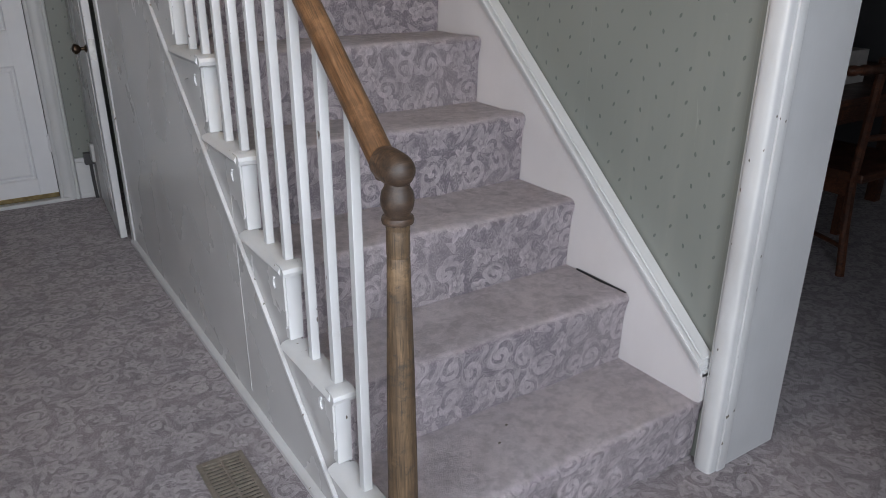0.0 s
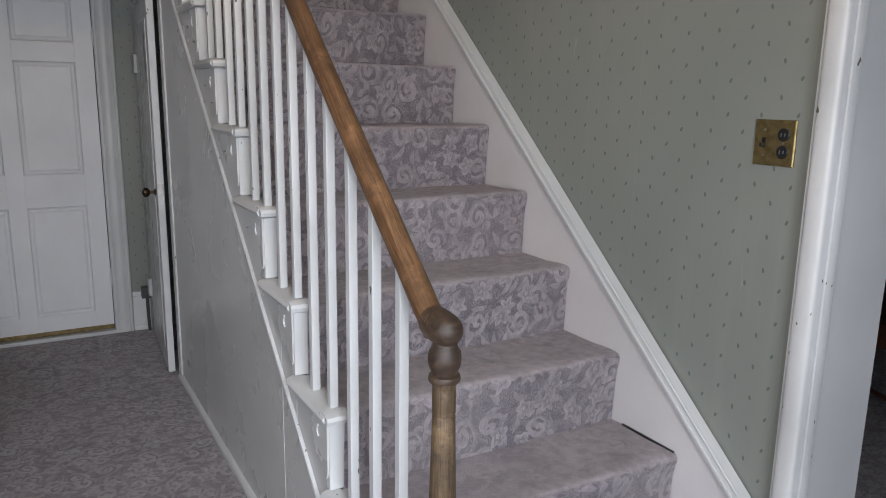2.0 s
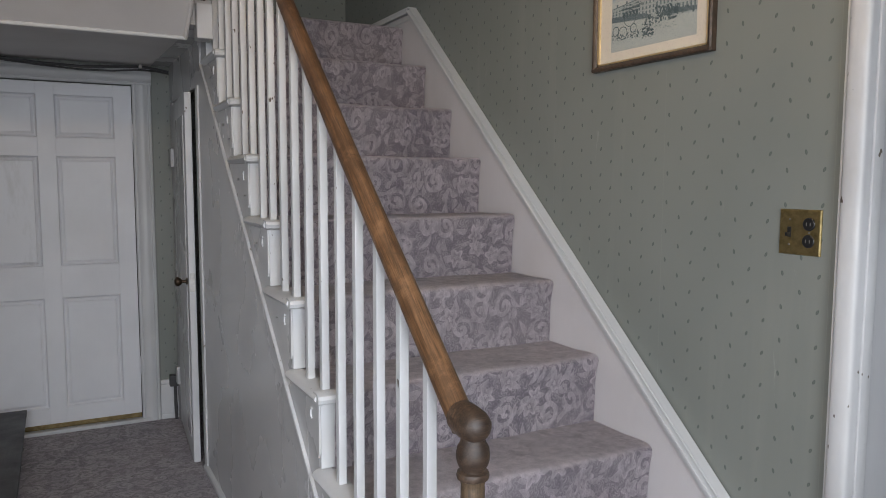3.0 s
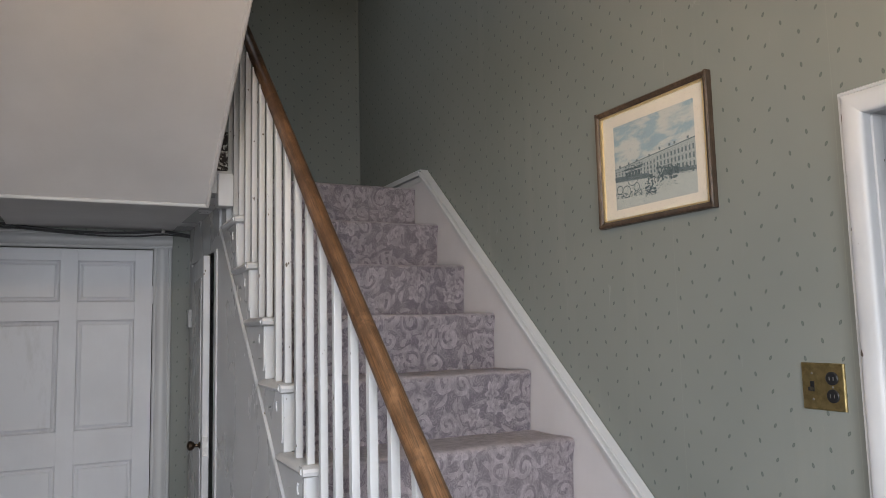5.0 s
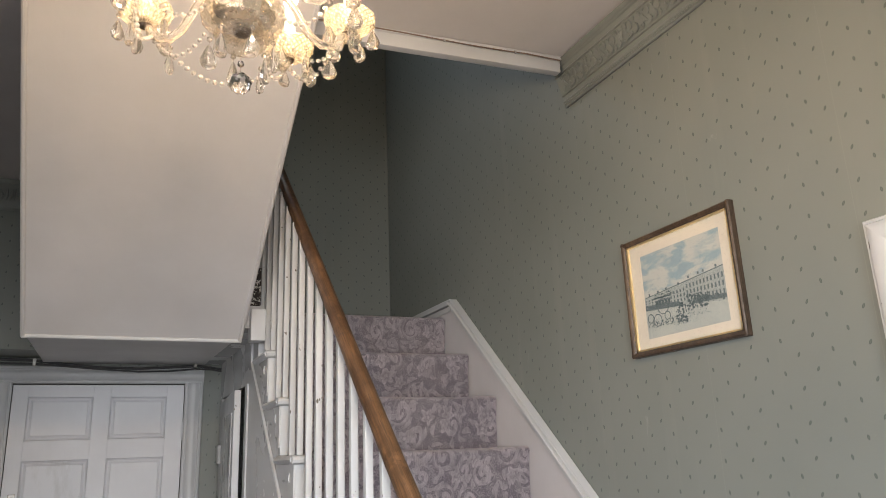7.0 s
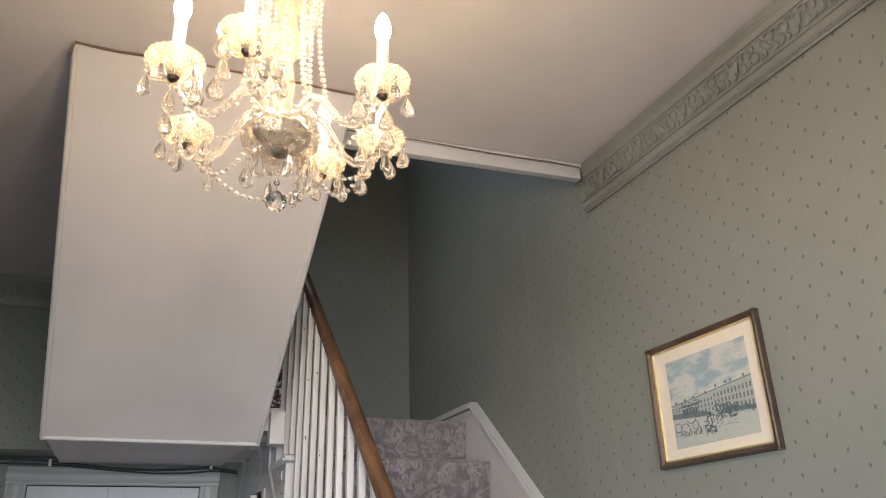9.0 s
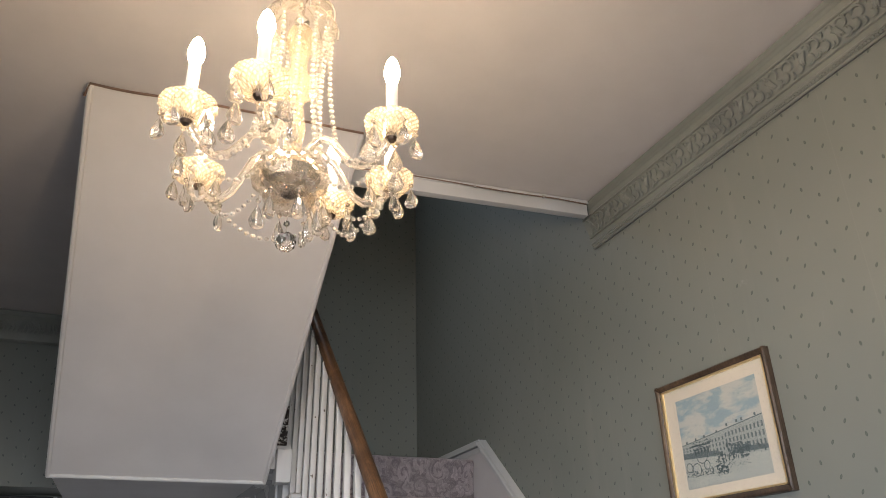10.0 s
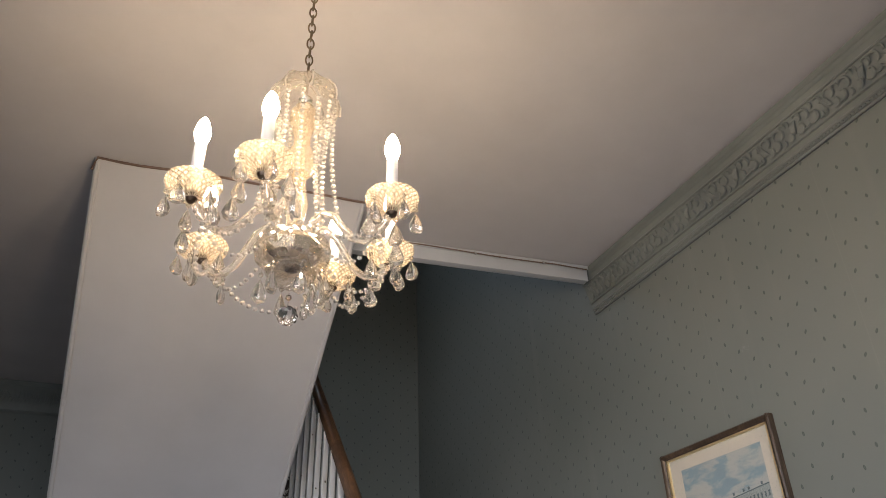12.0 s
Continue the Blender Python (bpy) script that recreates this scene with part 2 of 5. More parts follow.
def plain(name, colour, rough=0.5, scale=30, vary=0.15, bump=0.1, **extra):
    n = Nodes(name)
    d = n.noise(n.position(), scale, 4)
    col = n.mix(n.ramp(d, [(0.3, 0.0), (0.7, 1.0)]), tuple(c * (1 - vary) for c in colour), colour)
    return n.finish(col, rough, 0, d, bump, 0.003, **extra)


def crystal(name, tint, glow, net=None, shine=0.45):
    """Cut glass: clear, with bright edges; glow is the share that scatters light; net is the diamonds round and up it."""
    n = Nodes(name)
    clear = n.add("ShaderNodeBsdfTransparent")
    clear.inputs[0].default_value = (*tint, 1)
    gloss = n.add("ShaderNodeBsdfGlossy")
    gloss.inputs["Roughness"].default_value = 0.04
    milk = n.add("ShaderNodeBsdfTranslucent")
    milk.inputs[0].default_value = (*tint, 1)
    white = n.add("ShaderNodeBsdfDiffuse")
    white.inputs[0].default_value = (*tint, 1)
    edge = n.add("ShaderNodeLayerWeight")
    edge.inputs[0].default_value = 0.45
    both = n.add("ShaderNodeMixShader")
    both.inputs[0].default_value = 0.4
    n.link(milk.outputs[0], both.inputs[1]), n.link(white.outputs[0], both.inputs[2])
    m1 = n.add("ShaderNodeMixShader")
    m1.inputs[0].default_value = glow
    n.link(clear.outputs[0], m1.inputs[1]), n.link(both.outputs[0], m1.inputs[2])
    m2 = n.add("ShaderNodeMixShader")
    n.link(n.math("MULTIPLY", n.math("POWER", edge.outputs["Facing"], 1.6), shine), m2.inputs[0])
    n.link(m1.outputs[0], m2.inputs[1]), n.link(gloss.outputs[0], m2.inputs[2])
    if net:
        sep = n.add("ShaderNodeSeparateXYZ")
        n.link(n.add("ShaderNodeTexCoord").outputs["Generated"], sep.inputs[0])
        turn = n.math("ARCTAN2", n.math("SUBTRACT", sep.outputs[1], 0.5), n.math("SUBTRACT", sep.outputs[0], 0.5))
        u = n.math("MULTIPLY", turn, net[0] / 6.28318)
        v = n.math("MULTIPLY", sep.outputs[2], net[1])
        cut = n.math("MINIMUM", n.math("PINGPONG", n.math("ADD", u, v), 0.5), n.math("PINGPONG", n.math("SUBTRACT", u, v), 0.5))
        bump = n.add("ShaderNodeBump")
        bump.inputs["Strength"].default_value, bump.inputs["Distance"].default_value = 1.0, 0.004
        n.link(cut, bump.inputs["Height"])
        n.link(n.math("MULTIPLY", n.ramp(cut, [(0.0, 0.25), (0.10, 0.5), (0.2, 1.0), (0.4, 1.25)]), glow), m1.inputs[0])
        for s in (gloss, milk, white):
            n.link(bump.outputs[0], s.inputs["Normal"])
    n.link(m2.outputs[0], n.out.inputs[0])
    return n.mat


def cut_glass(name, milky):
    """Solid refracting crystal, part of which scatters light as fine cutting does."""
    n = Nodes(name)
    g = n.add("ShaderNodeBsdfGlass")
    g.inputs["Color"].default_value, g.inputs["IOR"].default_value, g.inputs["Roughness"].default_value = (1.0, 0.985, 0.96, 1), 1.5, 0.0
    milk = n.add("ShaderNodeBsdfTranslucent")
    milk.inputs[0].default_value = (1.0, 0.95, 0.87, 1)
    white = n.add("ShaderNodeBsdfDiffuse")
    white.inputs[0].default_value = (1.0, 0.95, 0.87, 1)
    m0, m1 = n.add("ShaderNodeMixShader"), n.add("ShaderNodeMixShader")
    m0.inputs[0].default_value = 0.5
    n.link(milk.outputs[0], m0.inputs[1]), n.link(white.outputs[0], m0.inputs[2])
    m1.inputs[0].default_value = milky
    n.link(g.outputs[0], m1.inputs[1]), n.link(m0.outputs[0], m1.inputs[2])
    n.link(m1.outputs[0], n.out.inputs[0])
    return n.mat


def glass_solid(name):
    n = Nodes(name)
    n.finish((1.0, 0.98, 0.95), 0.02, 0)
    n.bsdf.inputs["Transmission Weight"].default_value = 1.0
    n.bsdf.inputs["IOR"].default_value = 1.5
    return n.mat


def glowing(name, colour, strength):
    n = Nodes(name)
    n.bsdf.inputs["Emission Color"].default_value = (*colour, 1)
    n.bsdf.inputs["Emission Strength"].default_value = strength
    n.bsdf.inputs["Base Color"].default_value = (0.9, 0.85, 0.75, 1)
    return n.mat


WHITE = paint("white_gloss_paint", (0.585, 0.595, 0.605))
WORN = paint("chipped_white_paint", (0.61, 0.62, 0.63), 0.34, chips=0.050, streak=0.10)
GREY = paint("pale_grey_panel_paint", (0.53, 0.53, 0.53), 0.22, streak=0.045, relief=0.06)
# darker copy of the white paint, its shade put into the colour
JAMB = paint("shaded_white_lining_paint", (0.47, 0.48, 0.495), 0.45)
SKIRT = paint("lilac_white_paint", (0.60, 0.58, 0.59), 0.5)
DOORW = paint("door_white_paint", (0.74, 0.75, 0.78), 0.4, streak=0.05)
PLASTER = paint("ceiling_plaster", (0.66, 0.63, 0.62), 0.75, streak=0.05, relief=0.06)
SOFFIT = paint("soffit_paint", (0.61, 0.595, 0.59), 0.55, streak=0.05, relief=0.06)
CORNICE = paint("grey_green_relief", (0.235, 0.252, 0.228), 0.5, streak=0.14)
PAPER = wallpaper()
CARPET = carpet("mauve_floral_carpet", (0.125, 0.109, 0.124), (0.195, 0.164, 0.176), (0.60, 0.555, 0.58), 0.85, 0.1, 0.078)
# copy of the floor carpet, lightened in place of light on the steps
STAIR_CARPET = carpet("stair_floral_carpet_lit", (0.300, 0.262, 0.306), (0.440, 0.388, 0.418), (1.0, 0.92, 0.95), 0.88, 0.90, 0.085)
RAIL_WOOD = timber("varnished_rail_wood", (0.082, 0.040, 0.018), (0.210, 0.112, 0.055), 0.34, 1, 0.3, 40.8)
POST_WOOD = timber("worn_newel_wood", (0.060, 0.038, 0.021), (0.165, 0.108, 0.058), 0.5, 2, 0.8)
CAP_WOOD = timber("dark_turned_wood", (0.032, 0.020, 0.014), (0.150, 0.092, 0.056), 0.38, 0, 0.6)
DARK_WOOD = timber("dark_mahogany", (0.040, 0.016, 0.010), (0.150, 0.058, 0.030), 0.3, 0)
BLACK_WOOD = timber("black_stained_wood", (0.010, 0.009, 0.009), (0.028, 0.024, 0.022), 0.35, 1)
FRAME_WOOD = timber("picture_frame_wood", (0.052, 0.032, 0.020), (0.13, 0.083, 0.05), 0.35, 2)
GILT = metal("gilt_slip", (0.90, 0.74, 0.45), 0.45, 0.15)
BRASS = metal("old_brass", (0.36, 0.28, 0.13), 0.38, 0.7)
DULL_BRASS = metal("dull_brass", (0.26, 0.20, 0.10), 0.5, 0.5)
STEEL = metal("dull_steel", (0.45, 0.44, 0.42), 0.4, 0.4)
BRONZE = metal("dark_bronze", (0.10, 0.07, 0.05), 0.3, 0.5)
CHAIN = metal("antique_chain", (0.30, 0.24, 0.16), 0.35, 0.5)
VENT = plain("dusty_bronze_vent", (0.20, 0.175, 0.145), 0.55, 60, 0.4)
# black fittings, and the sheets that paint shade in gaps and hollows
BLACK = plain("black_plastic_and_shade", (0.012, 0.012, 0.013), 0.35)
CABLE = plain("grey_cable", (0.05, 0.05, 0.052), 0.5)
MATT = plain("cream_mount", (0.66, 0.60, 0.50), 0.8, 60, 0.05)


# ---- mesh tools ----
def box(bm, x0, x1, y0, y1, z0, z1, bevel=0.0):
    m = Matrix.LocRotScale(((x0 + x1) / 2, (y0 + y1) / 2, (z0 + z1) / 2), None, (abs(x1 - x0), abs(y1 - y0), abs(z1 - z0)))
    made = bmesh.ops.create_cube(bm, size=1.0, matrix=m)["verts"]
    if bevel:
        edges = list({e for v in made for e in v.link_edges})
        bmesh.ops.bevel(bm, geom=edges, offset=bevel, segments=2, affect="EDGES", profile=0.6)
    return bm


def a_box(*args, **kw):
    return box(bmesh.new(), *args, **kw)


def lathe(bm, profile, centre, seg=20, m=None):
    """Turns (radius, height) pairs round the upright axis through centre."""
    rings = []
    for r, z in profile:
        ring = []
        for k in range(seg):
            a = 2 * math.pi * k / seg
            v = Vector((r * math.cos(a), r * math.sin(a), z))
            ring.append(bm.verts.new((m @ v if m else v) + Vector(centre)))
        rings.append(ring)
    for a, b in zip(rings, rings[1:]):
        for k in range(seg):
            bm.faces.new((a[k], a[(k + 1) % seg], b[(k + 1) % seg], b[k]))
    bm.faces.new(rings[0][::-1]), bm.faces.new(rings[-1])
    return bm


def tube(bm, points, radius, seg=10):
    """A round bar along points; radius is one number or one for each point."""
    pts = [Vector(p) for p in points]
    rings, side = [], None
    for i, p in enumerate(pts):
        d = (pts[min(i + 1, len(pts) - 1)] - pts[max(i - 1, 0)]).normalized()
        if side is None:
            side = d.cross(Vector((0.3, 0.1, 1))) if abs(d.z) < 0.9 else d.cross(Vector((1, 0, 0)))
        side = (side - d * side.dot(d)).normalized()
        up = d.cross(side)
        r = radius[i] if isinstance(radius, (list, tuple)) else radius
        rings.append([bm.verts.new(p + r * (math.cos(2 * math.pi * k / seg) * side + math.sin(2 * math.pi * k / seg) * up)) for k in range(seg)])
    for a, b in zip(rings, rings[1:]):
        for k in range(seg):
            bm.faces.new((a[k], a[(k + 1) % seg], b[(k + 1) % seg], b[k]))
    bm.faces.new(rings[0][::-1]), bm.faces.new(rings[-1])
    return bm


def extrude(bm, outline, axis, a, b):
    """A prism: outline is pairs in the plane across axis ('x': y, z; 'y': x, z; 'z': x, y)."""
    def at(u, v, w):
        return {"x": (w, u, v), "y": (u, w, v), "z": (u, v, w)}[axis]
    one = [bm.verts.new(at(u, v, a)) for u, v in outline]
    two = [bm.verts.new(at(u, v, b)) for u, v in outline]
    n = len(outline)
    for k in range(n):
        bm.faces.new((one[k], one[(k + 1) % n], two[(k + 1) % n], two[k]))
    bm.faces.new(one[::-1]), bm.faces.new(two)
    bmesh.ops.recalc_face_normals(bm, faces=bm.faces)
    return bm


def mesh_of(name, bm, material, smooth=False):
    bmesh.ops.recalc_face_normals(bm, faces=bm.faces)
    data = bpy.data.meshes.new(name)
    bm.to_mesh(data)
    bm.free()
    data.materials.append(material)
    if smooth:
        data.polygons.foreach_set("use_smooth", [True] * len(data.polygons))
        data.set_sharp_from_angle(angle=radians(38))
    return data


def structure(name, bm, material, label="", category="", smooth=False):
    return tagged(new(name, mesh_of(name, bm, material, smooth)), label, category, kind="structure")


def thing(name, base, label, category, group="", kind=""):
    ob = new(name)
    ob.empty_display_size = 0.05
    ob.matrix_basis = Matrix.Translation(base)
    return tagged(ob, label, category, group, kind)


def under(ob, parent):
    ob.parent = parent
    m = parent.matrix_basis.copy()
    up = parent.parent
    if up:
        m = up.matrix_basis @ up_inverse(parent) @ m
    ob.matrix_parent_inverse = m.inverted()
    return ob


def up_inverse(ob):
    return ob.matrix_parent_inverse


def part(name, bm, material, parent, label="", smooth=False):
    ob = new(name, mesh_of(name, bm, material, smooth))
    if label:
        ob["label"] = label
    return under(ob, parent)


def repeat(ob, parent, offset):
    """Another piece on the same mesh, moved by offset."""
    o = ob.copy()
    scene.collection.objects.link(o)
    o.matrix_basis = Matrix.Translation(offset)
    return under(o, parent)


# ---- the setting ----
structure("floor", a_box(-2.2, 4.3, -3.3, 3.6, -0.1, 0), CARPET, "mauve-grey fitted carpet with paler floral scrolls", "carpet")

# right wall with the opening to the dining room
OPEN_Y0, OPEN_Y1, OPEN_Z, THICK = -0.90, -0.070, 1.893, 0.25
bm = bmesh.new()
box(bm, WALL_X, WALL_X + THICK, OPEN_Y1, BACK_Y + 0.4, 0, 5.4)
box(bm, WALL_X, WALL_X + THICK, -3.3, OPEN_Y0, 0, 5.4)
box(bm, WALL_X, WALL_X + THICK, OPEN_Y0, OPEN_Y1, OPEN_Z, 5.4)
structure("wall_east", bm, PAPER, "sage green papered wall with small dark leaves", "wall")
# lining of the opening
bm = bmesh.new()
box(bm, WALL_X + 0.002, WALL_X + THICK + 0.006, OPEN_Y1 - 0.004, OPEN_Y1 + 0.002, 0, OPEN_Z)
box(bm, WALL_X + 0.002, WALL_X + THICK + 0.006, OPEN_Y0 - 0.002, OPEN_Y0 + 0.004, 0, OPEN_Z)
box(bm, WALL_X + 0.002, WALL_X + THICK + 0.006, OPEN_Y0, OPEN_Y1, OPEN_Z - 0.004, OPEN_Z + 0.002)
structure("door_jamb", bm, JAMB, "white painted lining of the doorway, darkened for shade", "jamb")


def casing_outline(w, d):
    """Moulded section: a rounded back band, a hollow and a bead at the inner edge."""
    pts = [(0, 0), (0, d * 0.55), (w * 0.05, d * 0.8), (w * 0.16, d * 0.9), (w * 0.22, d * 0.62), (w * 0.30, d * 0.72)]
    pts += [(w * (0.30 + 0.46 * k / 6), d * (0.72 + 0.28 * math.sin(math.pi * (k + 1) / 7))) for k in range(1, 6)]
    pts += [(w * 0.78, d * 0.62), (w * 0.82, d * 0.50), (w * 0.88, d * 0.62), (w * 0.95, d * 0.58), (w, d * 0.40), (w, 0)]
    return pts


CW, CD, LAP = 0.060, 0.034, 0.008


def bullnose_outline(w, d):
    """Plain section: a thin outer bead, then one broad rounded band."""
    pts = [(0, 0), (0, d * 0.52), (w * 0.04, d * 0.62), (w * 0.09, d * 0.62), (w * 0.13, d * 0.54), (w * 0.16, d * 0.60)]
    pts += [(w * (0.58 - 0.42 * math.cos(a)), d * (0.60 + 0.40 * math.sin(a) ** 0.6)) for a in [math.pi * k / 12 for k in range(1, 12)]]
    return pts + [(w, d * 0.55), (w, 0)]


def mitred_side(y_out, way):
    """An upright of the casing, cut at 45 degrees at its head; way is -1 where the opening lies towards smaller y."""
    bm = bmesh.new()
    low, top = [], []
    for u, v in bullnose_outline(CW, CD):
        y = y_out + way * u
        low.append(bm.verts.new((WALL_X - v, y, 0.0)))
        top.append(bm.verts.new((WALL_X - v, y, OPEN_Z + CW - LAP - u)))
    for k in range(len(low)):
        j = (k + 1) % len(low)
        bm.faces.new((low[k], low[j], top[j], top[k]))
    bm.faces.new(low), bm.faces.new(top)
    return bm


Y_IN, Y_OUT = OPEN_Y0 - CW + LAP, OPEN_Y1 + CW - LAP
structure("trim_doorway_side", mitred_side(Y_OUT, -1), WORN, "chipped white moulded door casing", "casing", True)
structure("trim_doorway_far_side", mitred_side(Y_IN, 1), WORN, "chipped white moulded door casing", "casing", True)
bm = bmesh.new()
low, top = [], []
for u, v in bullnose_outline(CW, CD):
    low.append(bm.verts.new((WALL_X - v, Y_IN + u, OPEN_Z + CW - LAP - u)))
    top.append(bm.verts.new((WALL_X - v, Y_OUT - u, OPEN_Z + CW - LAP - u)))
for k in range(len(low)):
    j = (k + 1) % len(low)
    bm.faces.new((low[k], low[j], top[j], top[k]))
bm.faces.new(low), bm.faces.new(top)
structure("trim_doorway_head", bm, WORN, "chipped white moulded door casing", "casing", True)
structure("trim_doorway_edge", a_box(WALL_X + 0.001, WALL_X + 0.034, OPEN_Y1 - 0.013, OPEN_Y1 - 0.005, 0, OPEN_Z - 0.012, 0.003), WORN, "chipped white bead at the edge of the doorway", "trim", True)

# hall walls: the end wall with a doorway; unseen side and front, added with windows
DX0, DX1, DTOP = -1.035, -0.163, 1.922
bm = bmesh.new()
box(bm, -2.2, DX0, DOOR_Y, DOOR_Y + 0.15, 0, 2.06)
box(bm, DX1, WALL_X - 0.001, DOOR_Y, DOOR_Y + 0.15, 0, 2.06)
box(bm, DX0, DX1, DOOR_Y, DOOR_Y + 0.15, DTOP, 2.06)
structure("wall_north_lower", bm, PAPER, "sage green papered wall round the hall's end door", "wall")
bm = bmesh.new()
box(bm, -2.2, WALL_X - 0.001, BACK_Y, BACK_Y + 0.45, 2.061, 3.9)
box(bm, -2.2, -1.05, BACK_Y, BACK_Y + 0.45, 3.9, 5.1)
box(bm, -0.05, WALL_X - 0.001, BACK_Y, BACK_Y + 0.45, 3.9, 5.1)
box(bm, -2.2, WALL_X - 0.001, BACK_Y, BACK_Y + 0.45, 5.1, 5.4)
structure("wall_north_upper", bm, PAPER, "sage green papered wall behind the stair landing", "wall")
bm = bmesh.new()
box(bm, -2.32, -2.201, -2.4, -2.16, 0, 5.4)
box(bm, -2.32, -2.201, -0.84, 3.6, 0, 5.4)
box(bm, -2.32, -2.201, -2.16, -0.84, 0, 0.54)
box(bm, -2.32, -2.201, -2.16, -0.84, 2.16, 5.4)
structure("wall_west", bm, PAPER, "unseen sage green papered wall with an added sash window", "wall")


def window(name, axis, at, a, b, z0, z1_):
    """A sash window with one middle rail and one upright bar in an outer wall."""
    bm = bmesh.new()
    for p, q, r, s_ in ((a, a + 0.05, z0, z1_), (b - 0.05, b, z0, z1_), (a + 0.05, b - 0.05, z0, z0 + 0.06), (a + 0.05, b - 0.05, z1_ - 0.05, z1_), (a + 0.05, b - 0.05, (z0 + z1_) / 2 - 0.02, (z0 + z1_) / 2 + 0.02), ((a + b) / 2 - 0.012, (a + b) / 2 + 0.012, z0 + 0.06, z1_ - 0.05)):
        if axis == "x":
            box(bm, at - 0.03, at + 0.02, p, q, r, s_)
        else:
            box(bm, p, q, at - 0.03, at + 0.02, r, s_)
    return structure(name, bm, WHITE, "unseen white painted sash window", "window")


# unseen window, added round the west fill lamp
window("window_1", "x", -2.27, -2.16, -0.84, 0.54, 2.16)
window("window_4", "y", BACK_Y + 0.10, -1.05, -0.05, 3.9, 5.1)
window("window_2", "y", -2.34, -1.05, 0.55, 0.45, 2.45)
# unseen window, made for the dining room's fill lamp
window("window_3", "y", -2.86, 2.4, 3.6, 0.85, 2.15)
# unseen front wall, set near so the light falls off up the stairs
bm = bmesh.new()
box(bm, -2.2, -1.05, -2.40, -2.25, 0, 3.0)
box(bm, 0.55, WALL_X, -2.40, -2.25, 0, 3.0)
box(bm, -1.05, 0.55, -2.40, -2.25, 2.45, 3.0)
box(bm, -1.05, 0.55, -2.40, -2.25, 0, 0.45)
structure("wall_south", bm, PAPER, "unseen sage green papered wall with a tall window", "wall")

# ceilings; the edge over the stairwell is skewed to fit the camera's view
def edge_y(x):
    return 1.036 + 0.073 * (0.93 - x)


bm = bmesh.new()
extrude(bm, [(-2.2, -3.3), (WALL_X, -3.3), (WALL_X, edge_y(WALL_X)), (-0.045, edge_y(-0.045)), (-0.045, BACK_Y), (-2.2, BACK_Y)], "z", CEIL, CEIL + 0.15)
structure("ceiling", bm, PLASTER, "off-white plaster hall ceiling", "ceiling")
# unseen ceiling, added to shut sky light out of the stairwell
structure("ceiling_stairwell", a_box(-2.3, WALL_X + 0.3, -3.3, BACK_Y + 0.3, 5.4, 5.5), PLASTER, "unseen plaster ceiling closing the stairwell from the sky", "ceiling")
bm = bmesh.new()
box(bm, -0.040, 0.918, -0.014, 0.02, CEIL - 0.066, CEIL - 0.004, 0.003)
box(bm, -0.040, 0.926, -0.024, -0.013, CEIL - 0.016, CEIL - 0.003, 0.004)
for v in bm.verts:
    v.co.y += edge_y(v.co.x)
structure("trim_stairwell_edge", bm, WHITE, "white board edging the ceiling at the stairwell", "trim", True)

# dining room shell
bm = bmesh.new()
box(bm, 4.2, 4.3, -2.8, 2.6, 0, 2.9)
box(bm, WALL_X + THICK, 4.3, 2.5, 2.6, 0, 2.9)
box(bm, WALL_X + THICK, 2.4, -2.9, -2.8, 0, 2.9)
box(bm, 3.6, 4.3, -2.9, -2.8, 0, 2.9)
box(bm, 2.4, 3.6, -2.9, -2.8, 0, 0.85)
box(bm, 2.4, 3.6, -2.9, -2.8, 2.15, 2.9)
# the room's dimness is put into this dark grey colour
structure("wall_dining_room", bm, plain("dining_room_wall", (0.10, 0.10, 0.11), 0.7, 3), "dining room wall, dark grey standing in for the room's dimness", "wall")
structure("ceiling_dining_room", a_box(WALL_X + THICK, 4.3, -2.9, 2.6, 2.9, 3.0), PLASTER, "plaster ceiling", "ceiling")

# ---- staircase ----
stairs = thing("staircase", (0.5, 1.2, 0), "enclosed carpeted staircase with white painted side and brackets", "staircase")


def nose(i):
    """The nosing of step i (1 is the lowest): y and z of its front top edge."""
    return NOSE_Y + RUN * (i - 1), NOSE_Z + RISE * (i - 1)


# carpeted steps: one bent sheet over each riser, nosing and tread
def step_bm(i, rise):
    y, z = nose(i)
    y -= 0.018 if i == 1 else 0.0
    right = WALL_X - 0.003 if i == 1 else SKIRT_X - 0.004
    bm = bmesh.new()
    prof = [(y + 0.020, z - rise - 0.012), (y + 0.017, z - rise + 0.03), (y + 0.014, z - 0.09), (y + 0.009, z - 0.052), (y + 0.004, z - 0.034)]
    prof += [(y + 0.019 - 0.019 * math.cos(a), z - 0.018 + 0.018 * math.sin(a)) for a in (-0.35, 0.0, 0.35, 0.7, 1.05, 1.4)]
    prof += [(y + 0.05, z + 0.001), (y + 0.12, z - 0.003), (y + RUN + 0.05, z - 0.002)]
    nx = 40
    xs = [0.066 + (right - 0.066) * k / nx for k in range(nx + 1)]
    grid = []
    for x in xs:
        row = []
        for j, (yy, zz) in enumerate(prof):
            w = noise.noise(Vector((x * 7, yy * 9, zz * 9))) * 0.0035
            row.append(bm.verts.new((x, yy + w, zz + w)))
        grid.append(row)
    for a, b in zip(grid, grid[1:]):
        for j in range(len(prof) - 1):
            bm.faces.new((a[j], a[j + 1], b[j + 1], b[j]))
    bmesh.ops.solidify(bm, geom=bm.faces[:], thickness=-0.009)
    return bm


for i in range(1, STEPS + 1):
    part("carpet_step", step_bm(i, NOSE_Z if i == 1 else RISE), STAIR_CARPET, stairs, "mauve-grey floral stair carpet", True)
y, z = nose(2)
